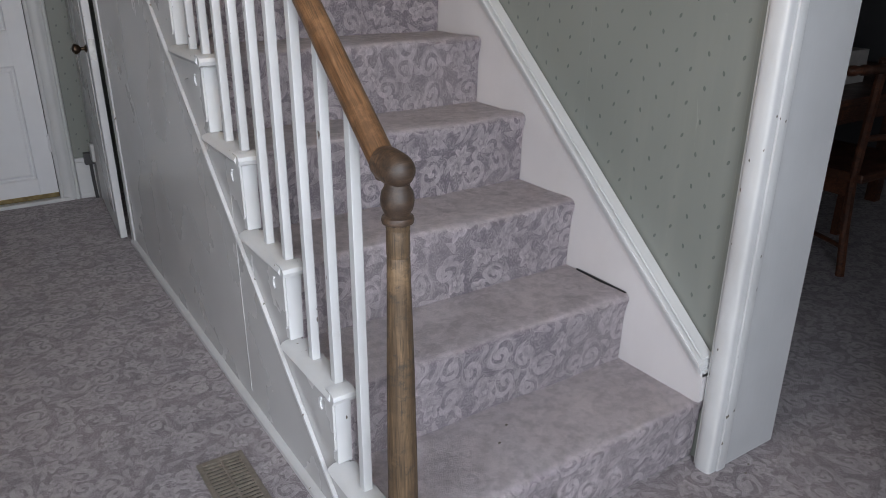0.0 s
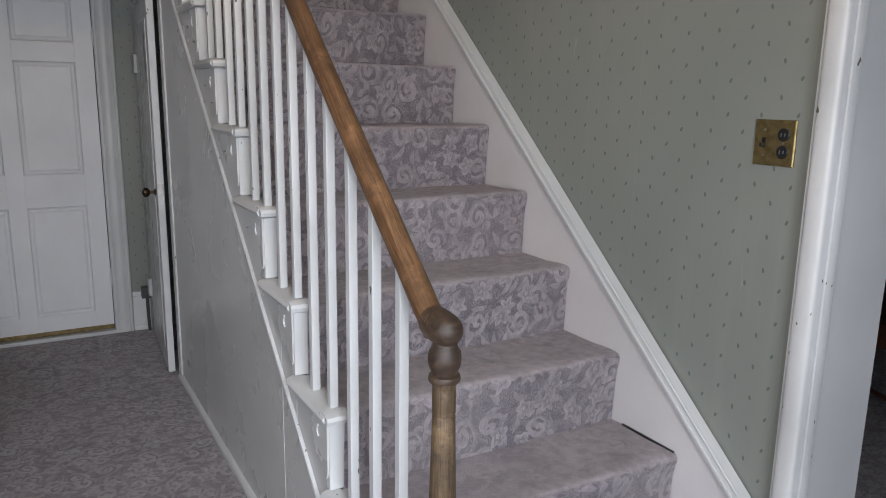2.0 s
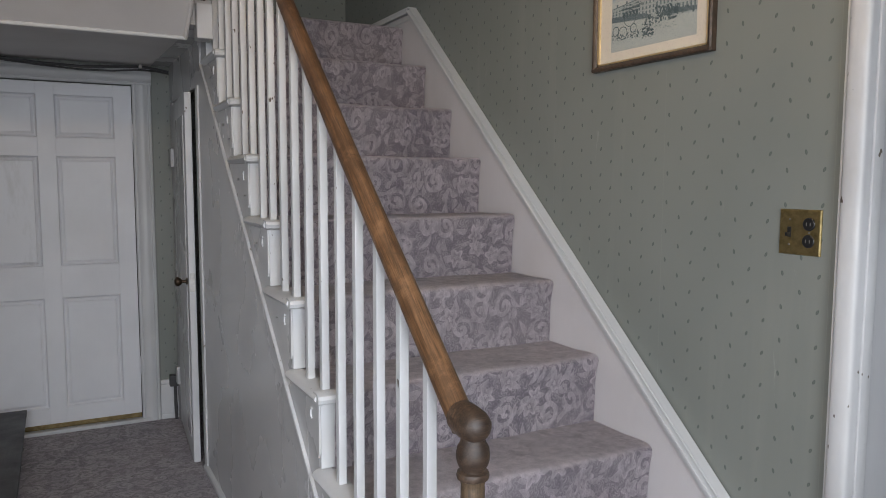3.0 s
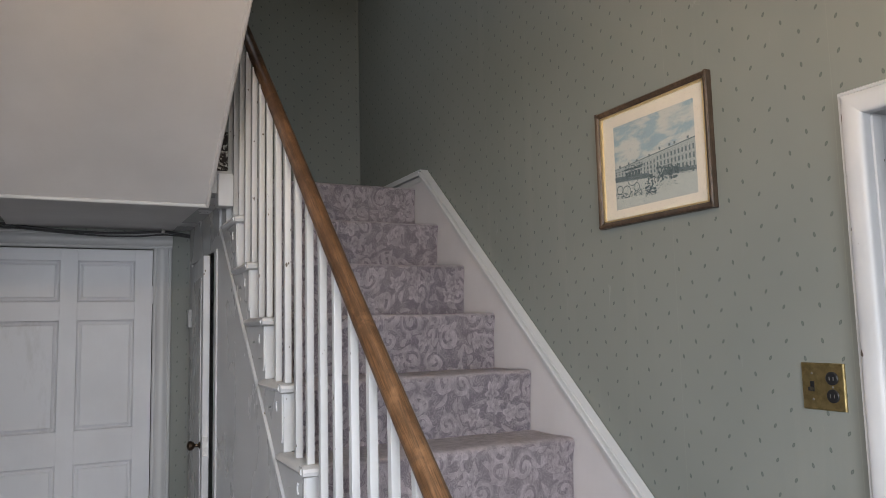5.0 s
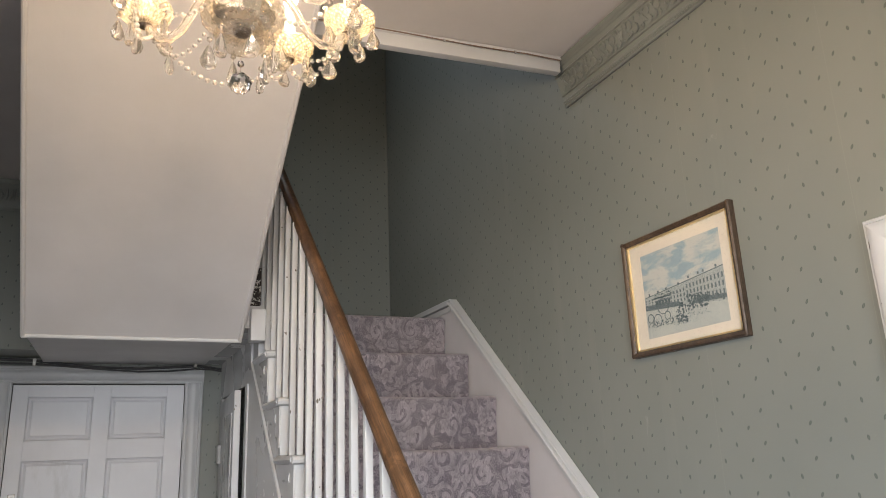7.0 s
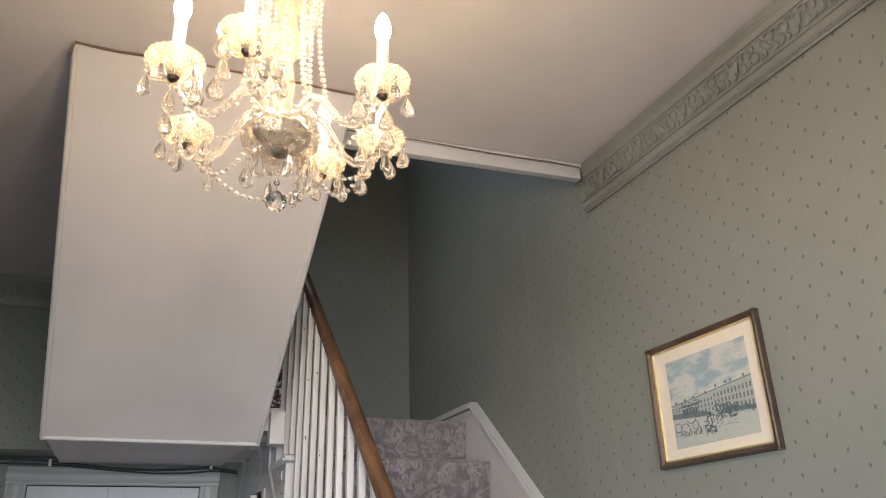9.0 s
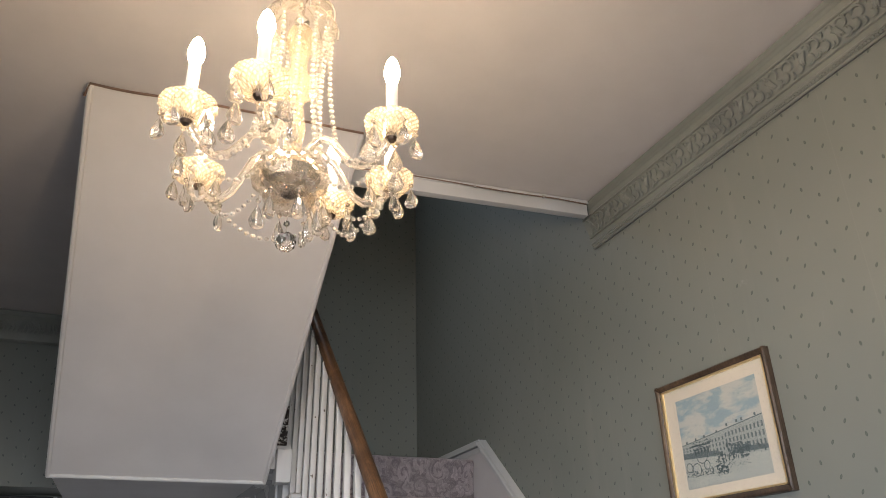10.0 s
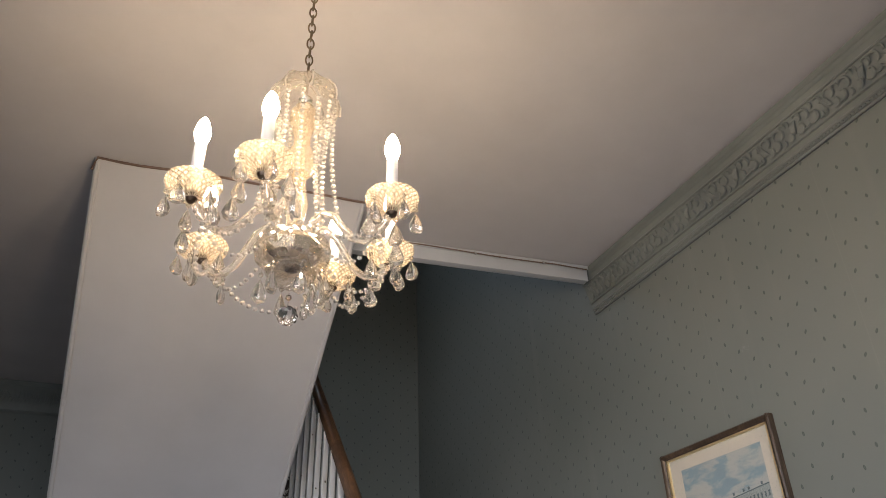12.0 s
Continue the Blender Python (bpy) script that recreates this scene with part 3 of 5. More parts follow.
# black strip laid on for the shade in the gap
part("carpet_gap_shade", a_box(SKIRT_X - 0.007, SKIRT_X - 0.002, y + 0.015, y + RUN - 0.03, z - 0.02, z + 0.0025), BLACK, stairs, "black strip standing in for the dark gap at the carpet's edge")
# timber under the carpet, the landing
bm = bmesh.new()
outline = [(NOSE_Y + 0.05, 0.0)]
for i in range(1, STEPS + 1):
    y, z = nose(i)
    outline += [(y + 0.05, z - 0.022), (y + RUN + 0.05, z - 0.022)]
outline[-1] = (BACK_Y - 0.005, outline[-1][1])
outline += [(BACK_Y - 0.005, LAND_Z - 0.08), (2.34, LAND_Z - 0.08), (2.34, 1.78), (0.30, 0.0)]
extrude(bm, outline, "x", 0.075, SKIRT_X - 0.004)
part("carriage", bm, WHITE, stairs)
y, z = nose(STEPS)
part("landing_carpet", a_box(-0.85, SKIRT_X - 0.004, y + RUN + 0.062, BACK_Y - 0.004, z - 0.02, z), STAIR_CARPET, stairs)

# white ends: riser return, moulded nosing return, scroll bracket and its half-moon
y1, z1 = nose(1)
riser_end = nosing_end = bracket = moon = None
for i in range(1, STEPS + 1):
    y, z = nose(i)
    up = Vector((0, y - y1, z - z1))
    if i == 1:
        bm = a_box(SIDE_X - 0.004, 0.072, y + 0.022, y + 0.046, z - RISE + 0.002, z - 0.030, 0.002)
        riser_end = part("riser_end", bm, WORN, stairs, "chipped white riser end")
        bm = bmesh.new()
        prof = [(SIDE_X + 0.025, z), (SIDE_X - 0.010, z), (SIDE_X - 0.022, z - 0.005), (SIDE_X - 0.028, z - 0.015), (SIDE_X - 0.022, z - 0.025), (SIDE_X - 0.010, z - 0.030), (SIDE_X + 0.025, z - 0.030)]
        extrude(bm, prof, "y", y + 0.006, y + RUN + 0.035)
        prof = [(y + 0.03, z + 0.0005), (y + 0.004, z + 0.0005), (y - 0.010, z - 0.006), (y - 0.014, z - 0.015), (y - 0.010, z - 0.025), (y + 0.004, z - 0.0305), (y + 0.03, z - 0.0305)]
        extrude(bm, prof, "x", SIDE_X - 0.022, 0.070)
        box(bm, SIDE_X + 0.02, 0.072, y + 0.028, y + RUN + 0.02, z - 0.028, z - 0.001)
        nosing_end = part("nosing", bm, WORN, stairs, "chipped white rounded nosing", True)
        # thin sawn bracket with a curled lower edge
        bm = bmesh.new()
        pts = [(y + 0.026, z - 0.031), (y + 0.026, z - RISE * 0.80), (y + 0.035, z - RISE * 0.86)]
        pts += [(y + 0.035 + 0.205 * k / 12, z - RISE * 0.86 + 0.125 * (k / 12) ** 0.8 + 0.016 * math.sin(k * 1.05)) for k in range(1, 13)]
        pts += [(y + RUN + 0.02, z - 0.05), (y + RUN + 0.02, z - 0.031)]
        extrude(bm, pts, "x", SIDE_X - 0.009, SIDE_X - 0.0005)
        bracket = part("bracket", bm, GREY, stairs, "thin grey scroll bracket")
        bm = bmesh.new()
        pts = [(y + 0.085 + 0.012 * math.cos(a), z - 0.075 + 0.017 * math.sin(a)) for a in [radians(-100 + 20 * k) for k in range(11)]]
        pts += [(y + 0.078 + 0.010 * math.cos(a), z - 0.075 + 0.013 * math.sin(a)) for a in [radians(80 - 20 * k) for k in range(9)]]
        extrude(bm, pts, "x", SIDE_X - 0.013, SIDE_X - 0.0085)
        moon = part("half_moon", bm, WHITE, stairs, "small white half-moon ornament")
    else:
        for ob in (riser_end, nosing_end, bracket, moon):
            if i == STEPS and ob in (bracket, moon):
                continue
            repeat(ob, stairs, up)
# the lowest nosing runs forward under the newel
part("newel_block", a_box(0.012, 0.14, -0.075, NOSE_Y + 0.02, NOSE_Z - 0.034, NOSE_Z - 0.002, 0.008), WORN, stairs)

# painted side under the steps, its joint covers, sloping bead and base
bm = bmesh.new()
side = [(y1 + 0.03, 0.0), (y1 + 0.03, z1 - 0.03)]
for i in range(1, STEPS + 1):
    y, z = nose(i)
    side += [(y + 0.03, z - 0.03), (y + RUN + 0.03, z - 0.03)]
CL0, CL1, CLTOP = 2.565, 3.36, 1.83
side[-1] = (3.44, side[-1][1])
side += [(3.44, CLTOP), (CL0, CLTOP), (CL0, 0.0)]
extrude(bm, side, "x", SIDE_X, SIDE_X + 0.02)
part("side_panel", bm, GREY, stairs, "smooth pale grey painted side panel")
part("back_jamb", a_box(SIDE_X, SIDE_X + 0.06, CL1, 3.44, 0, CLTOP - 0.002), GREY, stairs)
part("joint_strip", a_box(SIDE_X - 0.0012, SIDE_X, 0.904, 0.906, 0.06, 0.70), GREY, stairs)


def slope_bar(y0, zc0, y1_, w, x0, x1):
    """A bar along the slope of the steps, from y0 to y1_, with its middle at zc0 at y0."""
    bm = bmesh.new()
    n = w / 2 * math.sqrt(1 + SLOPE ** 2)
    zc1 = zc0 + SLOPE * (y1_ - y0)
    extrude(bm, [(y0, zc0 - n), (y1_, zc1 - n), (y1_, zc1 + n), (y0, zc0 + n)], "x", x0, x1)
    bmesh.ops.bevel(bm, geom=[e for e in bm.edges], offset=0.002, segments=2, affect="EDGES")
    return bm


part("sloping_bead", slope_bar(0.205, 0.0, 2.42, 0.014, SIDE_X - 0.010, SIDE_X), WORN, stairs, "narrow white bead along the slope", True)
part("upright_bead", a_box(SIDE_X - 0.010, SIDE_X, 2.412, 2.428, 1.915, 2.03, 0.002), WORN, stairs, "short upright white bead")
bm = bmesh.new()
extrude(bm, [(SIDE_X, 0), (SIDE_X - 0.016, 0), (SIDE_X - 0.016, 0.016), (SIDE_X - 0.010, 0.024), (SIDE_X, 0.03)], "y", 0.06, CL0 - 0.02)
part("base_bead", bm, WORN, stairs, "narrow white base bead")

# sloping skirt on the wall side, with its moulded cap, levelling over the landing
S0 = (-0.016, 0.2866)
bm = bmesh.new()
TOPY, TOPZ = 2.175, 2.166
extrude(bm, [(0.03, 0.0), (0.03, NOSE_Z - 0.01), (S0[0], NOSE_Z + 0.003), (S0[0], S0[1]), (TOPY, TOPZ), (BACK_Y - 0.004, TOPZ), (BACK_Y - 0.004, 1.95), (2.3, 1.95), (0.25, 0.0)], "x", SKIRT_X, WALL_X - 0.001)
part("wall_skirt", bm, SKIRT, stairs, "smooth lilac-white sloping skirting")
cap_sl = (TOPZ - S0[1]) / (TOPY - S0[0])
for dz0, dz1, xx in ((-0.008, 0.011, 0.005), (0.0145, 0.028, 0.019), (0.0315, 0.038, 0.009)):
    bm = bmesh.new()
    k = math.sqrt(1 + cap_sl ** 2)
    extrude(bm, [(S0[0], S0[1] + dz0 * k), (TOPY, TOPZ + dz0 * k), (TOPY, TOPZ + dz1 * k), (S0[0], S0[1] + dz1 * k)], "x", SKIRT_X - xx, WALL_X - 0.002 - dz0 * 0.05)
    bmesh.ops.bevel(bm, geom=[e for e in bm.edges], offset=0.003, segments=2, affect="EDGES")
    part("skirt_moulding", bm, WHITE, stairs, "white moulding along the top of the skirting", True)
bm = bmesh.new()
for dz0, dz1, xx in ((-0.008, 0.011, 0.005), (0.0145, 0.028, 0.019), (0.0315, 0.038, 0.009)):
    box(bm, SKIRT_X - xx, WALL_X - 0.002, TOPY + 0.001, BACK_Y - 0.005, TOPZ + dz0 * 1.3 + 0.0, TOPZ + dz1 * 1.3)
part("landing_cap", bm, WHITE, stairs, "", True)

# balusters, two on each tread
def rail_z(y):
    return RAIL_Z0 + SLOPE * y


BAL = 0.0105
front = back = None
for i in range(1, STEPS + 1):
    y, z = nose(i)
    up = Vector((0, y - y1, z - z1))
    if i == 1:
        yb = y + 0.166
        back = part("baluster", a_box(RAIL_X - BAL, RAIL_X + BAL, yb - BAL, yb + BAL, z - 0.004, rail_z(yb) - 0.006, 0.0018), WORN, stairs, "square white painted baluster")
        yf = y + 0.043
        bm = a_box(RAIL_X - BAL, RAIL_X + BAL, yf - BAL + RUN, yf + BAL + RUN, z - 0.004 + RISE, rail_z(yf + RUN) - 0.006, 0.0018)
        front = part("baluster", bm, WORN, stairs, "square white painted baluster")
    else:
        repeat(back, stairs, up)
        if i > 2:
            repeat(front, stairs, up - Vector((0, RUN, RISE)))

# handrail with its turned-down end on the newel
bm = bmesh.new()
pts = [(RAIL_X + 0.018 * max(0.0, y - 0.7), y, rail_z(y)) for y in (0.035, 0.3, 0.6, 0.9, 1.2, 1.5, 1.8, 2.1, 2.28)]
tube(bm, pts, 0.0250, 18)
part("handrail", bm, RAIL_WOOD, stairs, "smooth varnished brown round handrail", True)
NY = 0.006
newel = part("newel_post", lathe(bmesh.new(), [(0.029, NOSE_Z - 0.004), (0.0305, 0.25), (0.0295, 0.40), (0.0262, 0.60), (0.0218, 0.78), (0.0210, 0.822), (0.0202, 0.824), (0.0212, 0.827), (0.0212, 0.872), (0.0204, 0.875), (0.0216, 0.878), (0.0216, 0.890)], (RAIL_X, NY, 0), 24), POST_WOOD, stairs, "worn brown turned newel post", True)
lathe_cap = [(0.0215, 0.884), (0.0275, 0.887), (0.0290, 0.893), (0.0275, 0.899), (0.0225, 0.902), (0.0225, 0.905), (0.0262, 0.911), (0.0292, 0.921), (0.0298, 0.931), (0.0280, 0.943), (0.0225, 0.952), (0.0215, 0.960)]
part("newel_cap", lathe(bmesh.new(), lathe_cap, (RAIL_X, NY, 0), 28), CAP_WOOD, newel, "dark turned ball and ring", True)
bm = bmesh.new()
stops = ((0.052, 0.0262), (0.050, 0.0290), (0.036, 0.0305), (0.018, 0.0310), (0.000, 0.0300), (-0.012, 0.0265), (-0.020, 0.0205), (-0.025, 0.0120), (-0.027, 0.0030))
tube(bm, [(RAIL_X, y, 0.981 + 0.10 * max(0.0, y - 0.01)) for y, r in stops], [r for y, r in stops], 24)
part("rail_end", bm, CAP_WOOD, newel, "dark rounded end of the rail", True)

# ---- upper flight: sloping soffit, its edge beads and steps ----
upper = thing("upper_flight", (-0.48, 1.6, 1.96), "upper stair flight with smooth painted sloping soffit", "staircase")
UX0, UX1, UY0, UZ0, UY1 = -0.90, -0.062, 2.155, 1.975, 0.885
us = (CEIL - UZ0) / (UY0 - UY1)
bm = bmesh.new()
extrude(bm, [(UY0, UZ0), (UY1, CEIL - 0.001), (UY1 + 0.25, CEIL - 0.001), (UY0 + 0.02, UZ0 + 0.16), (BACK_Y - 0.006, UZ0 + 0.16), (BACK_Y - 0.006, UZ0 + 0.055), (UY0 + 0.03, UZ0 + 0.03)], "x", UX0, UX1)
for v in bm.verts:
    if v.co.z > CEIL - 0.01:
        v.co.x += 0.022 if v.co.x > -0.5 else 0.008
        v.co.y += 0.032 if v.co.x < -0.5 else -0.008
part("soffit", bm, SOFFIT, upper, "smooth off-white sloping soffit")
bm = bmesh.new()
tube(bm, [(UX0 + 0.008, UY0 - 0.004, UZ0), (UX1 - 0.008, UY0 - 0.004, UZ0)], 0.0085, 10)
part("lower_bead", bm, WHITE, upper, "", True)
pts = [(UX0 + 0.018 + 0.835 * t, UY1 + 0.026 - 0.042 * t + 0.004 * math.sin(9 * t), CEIL - 0.006 - 0.003 * math.sin(14 * t)) for t in [k / 14 for k in range(15)]]
part("brown_wire", tube(bmesh.new(), [(UX0 + 0.004, UY1 + 0.06, CEIL - 0.03)] + pts, 0.0042, 8), plain("brown_wire", (0.16, 0.10, 0.07), 0.5), upper, "brown wire tacked along the ceiling joint", True)
for xx, dx, dy in ((UX0 + 0.010, 0.008, 0.032), (UX1 - 0.010, 0.022, -0.008)):
    bm = bmesh.new()
    tube(bm, [(xx, UY0, UZ0 - 0.002), (xx + dx, UY1 + dy, CEIL - 0.004)], 0.009, 8)
    part("edge_bead", bm, SOFFIT, upper, "", True)
bm = bmesh.new()
for k in range(5):
    y = 2.15 - RUN * k
    low = UZ0 + us * (UY0 - y + RUN)
    box(bm, UX0 + 0.01, UX1 - 0.003, y - RUN, y + 0.02, low + 0.03, low + 0.03 + RISE)
part("upper_steps", bm, STAIR_CARPET, upper, "shadowed carpeted steps")
# landing underside and the boxed corner at the head of the side panel
part("landing_underside", a_box(UX1 + 0.001, 0.034, UY0 + 0.01, DOOR_Y - 0.004, UZ0 + 0.06, UZ0 + 0.16), GREY, upper)
part("corner_block", a_box(-0.030, 0.033, 2.12, 2.20, 1.975, 2.115, 0.004), WORN, upper, "chipped white boxed corner")
# panel added for the upper steps' patterned carpet, shadow in its colour
FLECK = Nodes("shaded_carpet_flecks")
_f = FLECK.noise(FLECK.position(), 75, 4, 0.7)
SHADED_FLECKS = FLECK.finish(FLECK.mix(FLECK.ramp(_f, [(0.54, 0.0), (0.57, 1.0)]), (0.018, 0.013, 0.011), (0.5, 0.48, 0.45)), 0.8)
part("shaded_carpet_panel", a_box(-0.045, 0.024, 2.205, 2.215, 2.117, 2.32), SHADED_FLECKS, upper, "dark flecked panel for the shaded carpet of the upper steps")
structure("ceiling_landing", a_box(UX0 + 0.001, UX1, UY0 + 0.05, DOOR_Y - 0.002, UZ0 + 0.058, UZ0 + 0.10), SOFFIT, "off-white underside of the stair landing", "ceiling")

part("jamb_strip", a_box(SIDE_X - 0.008, SIDE_X + 0.03, CL0 - 0.062, CL0 - 0.002, 0, CLTOP + 0.0, 0.003), WORN, stairs, "white painted jamb of the cupboard")
# black sheet painting the shade inside the cupboard
part("cupboard_shade", a_box(0.30, 0.32, CL0, 3.44, 0, 1.95), BLACK, stairs, "black sheet standing in for the shaded inside of the cupboard")

# ---- hall end: door, casing, skirting, cable ----
door = thing("hall_door", ((DX0 + DX1) / 2, DOOR_Y, 0), "closed white six-panel door with smudged panels", "door")
DF = DOOR_Y + 0.012
COLS = [(-0.956, -0.639), (-0.552, -0.260)]
ROWSZ = [(0.137, 0.748), (0.926, 1.522), (1.624, 1.852)]
x0, x1 = DX0 + 0.004, DX1 - 0.004
for a, b in ((x0, COLS[0][0]), (COLS[0][1], COLS[1][0]), (COLS[1][1], x1)):
    part("stile", a_box(a, b, DF, DF + 0.04, 0.045, DTOP - 0.004, 0.002), DOORW, door)
for z0, z1_ in ((0.045, ROWSZ[0][0]), (ROWSZ[0][1], ROWSZ[1][0]), (ROWSZ[1][1], ROWSZ[2][0]), (ROWSZ[2][1], DTOP - 0.004)):
    for a, b in COLS:
        part("rail", a_box(a, b, DF + 0.0004, DF + 0.04, z0, z1_, 0.0015), DOORW, door)


def raised_panel(a, b, z0, z1_):
    """A fielded panel: a sunk edge, a sloping margin and a flat field."""
    bm = bmesh.new()
    loops = []
    for inset, depth in ((0.0, 0.002), (0.005, 0.012), (0.012, 0.016), (0.025, 0.009), (0.0265, 0.003)):
        loops.append([bm.verts.new((x, DF + depth, z)) for x, z in ((a + inset, z0 + inset), (b - inset, z0 + inset), (b - inset, z1_ - inset), (a + inset, z1_ - inset))])
    for p, q in zip(loops, loops[1:]):
        for k in range(4):
            bm.faces.new((p[k], p[(k + 1) % 4], q[(k + 1) % 4], q[k]))
    bm.faces.new(loops[-1])
    box(bm, a - 0.002, b + 0.002, DF + 0.02, DF + 0.03, z0 - 0.002, z1_ + 0.002)
    return bm


SMUDGE = Nodes("smudged_door_paint")
_p = SMUDGE.position()
_s = SMUDGE.noise(SMUDGE.scaled(_p, (9, 9, 3.0)), 1.0, 4, 0.7)
_c = SMUDGE.mix(SMUDGE.ramp(_s, [(0.5, 0.0), (0.72, 0.55)]), (0.66, 0.67, 0.70), (0.44, 0.44, 0.43))
SMUDGED = SMUDGE.finish(_c, 0.42, 0, _s, 0.03, 0.003)
for k, (a, b) in enumerate(COLS):
    for j, (z0, z1_) in enumerate(ROWSZ):
        part("panel", raised_panel(a, b, z0, z1_), SMUDGED if (k, j) == (0, 1) else DOORW, door)
part("kick_strip", a_box(x0, x1, DF - 0.004, DF + 0.03, 0.022, 0.048, 0.003), DULL_BRASS, door, "worn brass strip along the door's foot")
for zz in (1.66, 0.33):
    bm = a_box(DX1 - 0.012, DX1 + 0.006, DF - 0.006, DF + 0.002, zz - 0.045, zz + 0.045, 0.002)
    tube(bm, [(DX1 - 0.002, DF - 0.008, zz - 0.05), (DX1 - 0.002, DF - 0.008, zz + 0.05)], 0.005, 8)
    part("hinge", bm, DOORW, door, "painted-over hinge")
bm = a_box(-1.0, -0.965, DF - 0.012, DF, 1.30, 1.36, 0.003)
tube(bm, [(-0.99, DF - 0.018, 1.33), (-0.955, DF - 0.018, 1.33)], 0.005, 8)
part("latch", bm, STEEL, door, "small steel rim latch")
structure("door_sill", a_box(DX0 - 0.05, DX1 + 0.05, DOOR_Y - 0.03, DOOR_Y + 0.06, 0, 0.02, 0.004), WORN, "chipped white sill under the hall door", "sill")
# black sheet added for the unlit space past the door
structure("shade_behind_door", a_box(DX0 - 0.1, DX1 + 0.1, DOOR_Y + 0.10, DOOR_Y + 0.15, 0, 2.06), BLACK, "black sheet standing in for the dark behind the closed door", "wall")

for name, a, b in (("trim_door_right", DX1 - 0.002, 1), ("trim_door_left", DX0 + 0.002, -1)):
    bm = bmesh.new()
    extrude(bm, [(a + b * (0.100 - u), DOOR_Y - v) for u, v in casing_outline(0.100, 0.028)], "z", 0.0, DTOP + 0.004)
    structure(name, bm, WHITE, "white moulded casing of the hall door", "casing", True)
bm = bmesh.new()
extrude(bm, [(DOOR_Y - v * 1.03, DTOP + 0.094 - u) for u, v in casing_outline(0.092, 0.028)], "x", DX0 - 0.099, DX1 + 0.099)
structure("trim_door_head", bm, WHITE, "white moulded casing of the hall door", "casing", True)
bm = a_box(DX1 + 0.099, SIDE_X - 0.002, DOOR_Y - 0.018, DOOR_Y, 0, 0.205, 0.002)
box(bm, DX1 + 0.099, SIDE_X - 0.002, DOOR_Y - 0.024, DOOR_Y, 0.207, 0.232, 0.005)
box(bm, DX1 + 0.099, SIDE_X - 0.002, DOOR_Y - 0.030, DOOR_Y - 0.0185, 0, 0.03, 0.005)
structure("baseboard", bm, WHITE, "tall white moulded skirting beside the door", "skirting", True)

cable = thing("wall_cable", (-0.5, DOOR_Y - 0.03, 2.03), "sagging dark grey cable clipped above the door", "cable")
pts = [(-2.1, DOOR_Y - 0.02, 2.045), (-1.3, DOOR_Y - 0.036, 2.05), (-0.94, DOOR_Y - 0.038, 2.042), (-0.80, DOOR_Y - 0.04, 2.024), (-0.62, DOOR_Y - 0.042, 2.008), (-0.42, DOOR_Y - 0.042, 2.003), (-0.26, DOOR_Y - 0.04, 2.012), (-0.12, DOOR_Y - 0.036, 2.022), (-0.03, DOOR_Y - 0.03, 2.014), (0.030, DOOR_Y - 0.025, 2.005)]
part("cable", tube(bmesh.new(), pts, 0.0075, 8), CABLE, cable, "", True)
part("cable", tube(bmesh.new(), [(x, y - 0.004, z - 0.016 - 0.006 * math.sin(k * 1.3)) for k, (x, y, z) in enumerate(pts)], 0.005, 8), CABLE, cable, "", True)
for x in (-0.94, -0.12):
    bm = a_box(x - 0.009, x + 0.009, DOOR_Y - 0.052, DOOR_Y - 0.018, 2.012, 2.05, 0.003)
    part("clip", bm, STEEL, cable, "small steel clip")

pipe = thing("conduit", (0.01, DOOR_Y - 0.04, 0), "grey metal conduit with a small junction box", "conduit")
part("junction_box", a_box(-0.018, 0.030, DOOR_Y - 0.075, DOOR_Y - 0.031, 0.20, 0.265, 0.004), CABLE, pipe)
part("pipe", tube(bmesh.new(), [(0.012, DOOR_Y - 0.05, 0.20), (0.013, DOOR_Y - 0.05, 0.1), (0.016, DOOR_Y - 0.05, 0.0)], 0.009, 10), CABLE, pipe, "", True)

# cupboard door under the stairs, just ajar
cup = thing("cupboard_door", (0.04, 3.33, 0), "narrow white cupboard door under the stairs, slightly ajar", "door")
swing = Matrix.Translation((0.045, 3.335, 0)) @ Matrix.Rotation(radians(-3.6), 4, "Z") @ Matrix.Translation((-0.045, -3.335, 0))


def swung(bm):
    bmesh.ops.transform(bm, matrix=swing, verts=bm.verts)
    return bm


leaf = part("leaf", swung(a_box(0.032, 0.064, 2.615, 3.33, 0.012, CLTOP - 0.02, 0.003)), WORN, cup)
part("face_panel", swung(a_box(0.028, 0.033, 2.70, 3.25, 0.12, CLTOP - 0.12, 0.002)), GREY, cup)
part("latch_plate", swung(a_box(0.036, 0.060, 2.6125, 2.6155, 0.86, 0.95, 0.001)), STEEL, cup, "steel latch plate")
bm = lathe(bmesh.new(), [(0.016, 0.0), (0.018, 0.004), (0.008, 0.010), (0.0075, 0.024), (0.016, 0.030), (0.023, 0.042), (0.022, 0.052), (0.012, 0.060), (0.002, 0.062)], (0, 0, 0), 18)
bmesh.ops.transform(bm, matrix=Matrix.Translation((0.030, 2.675, 0.905)) @ Matrix.Rotation(radians(-90), 4, "Y"), verts=bm.verts)
part("knob", swung(bm), BRONZE, cup, "dark bronze knob", True)
part("slot_plate", swung(a_box(0.026, 0.030, 2.75, 2.80, 1.42, 1.66, 0.001)), BLACK, cup, "dark metal plate")
for zz in (1.52, 0.28):
    part("hinge", a_box(0.012, 0.036, 3.30, 3.36, zz - 0.05, zz + 0.05, 0.003), WORN, cup, "painted hinge")

# ---- embossed cornice ----
cornice = thing("cornice", (0.95, -1.0, CEIL), "grey-green embossed plaster cornice with scrolling leaves", "cornice")
CB, CX = 2.762, 0.928
C0 = Vector((WALL_X - 0.004, 0, CB))
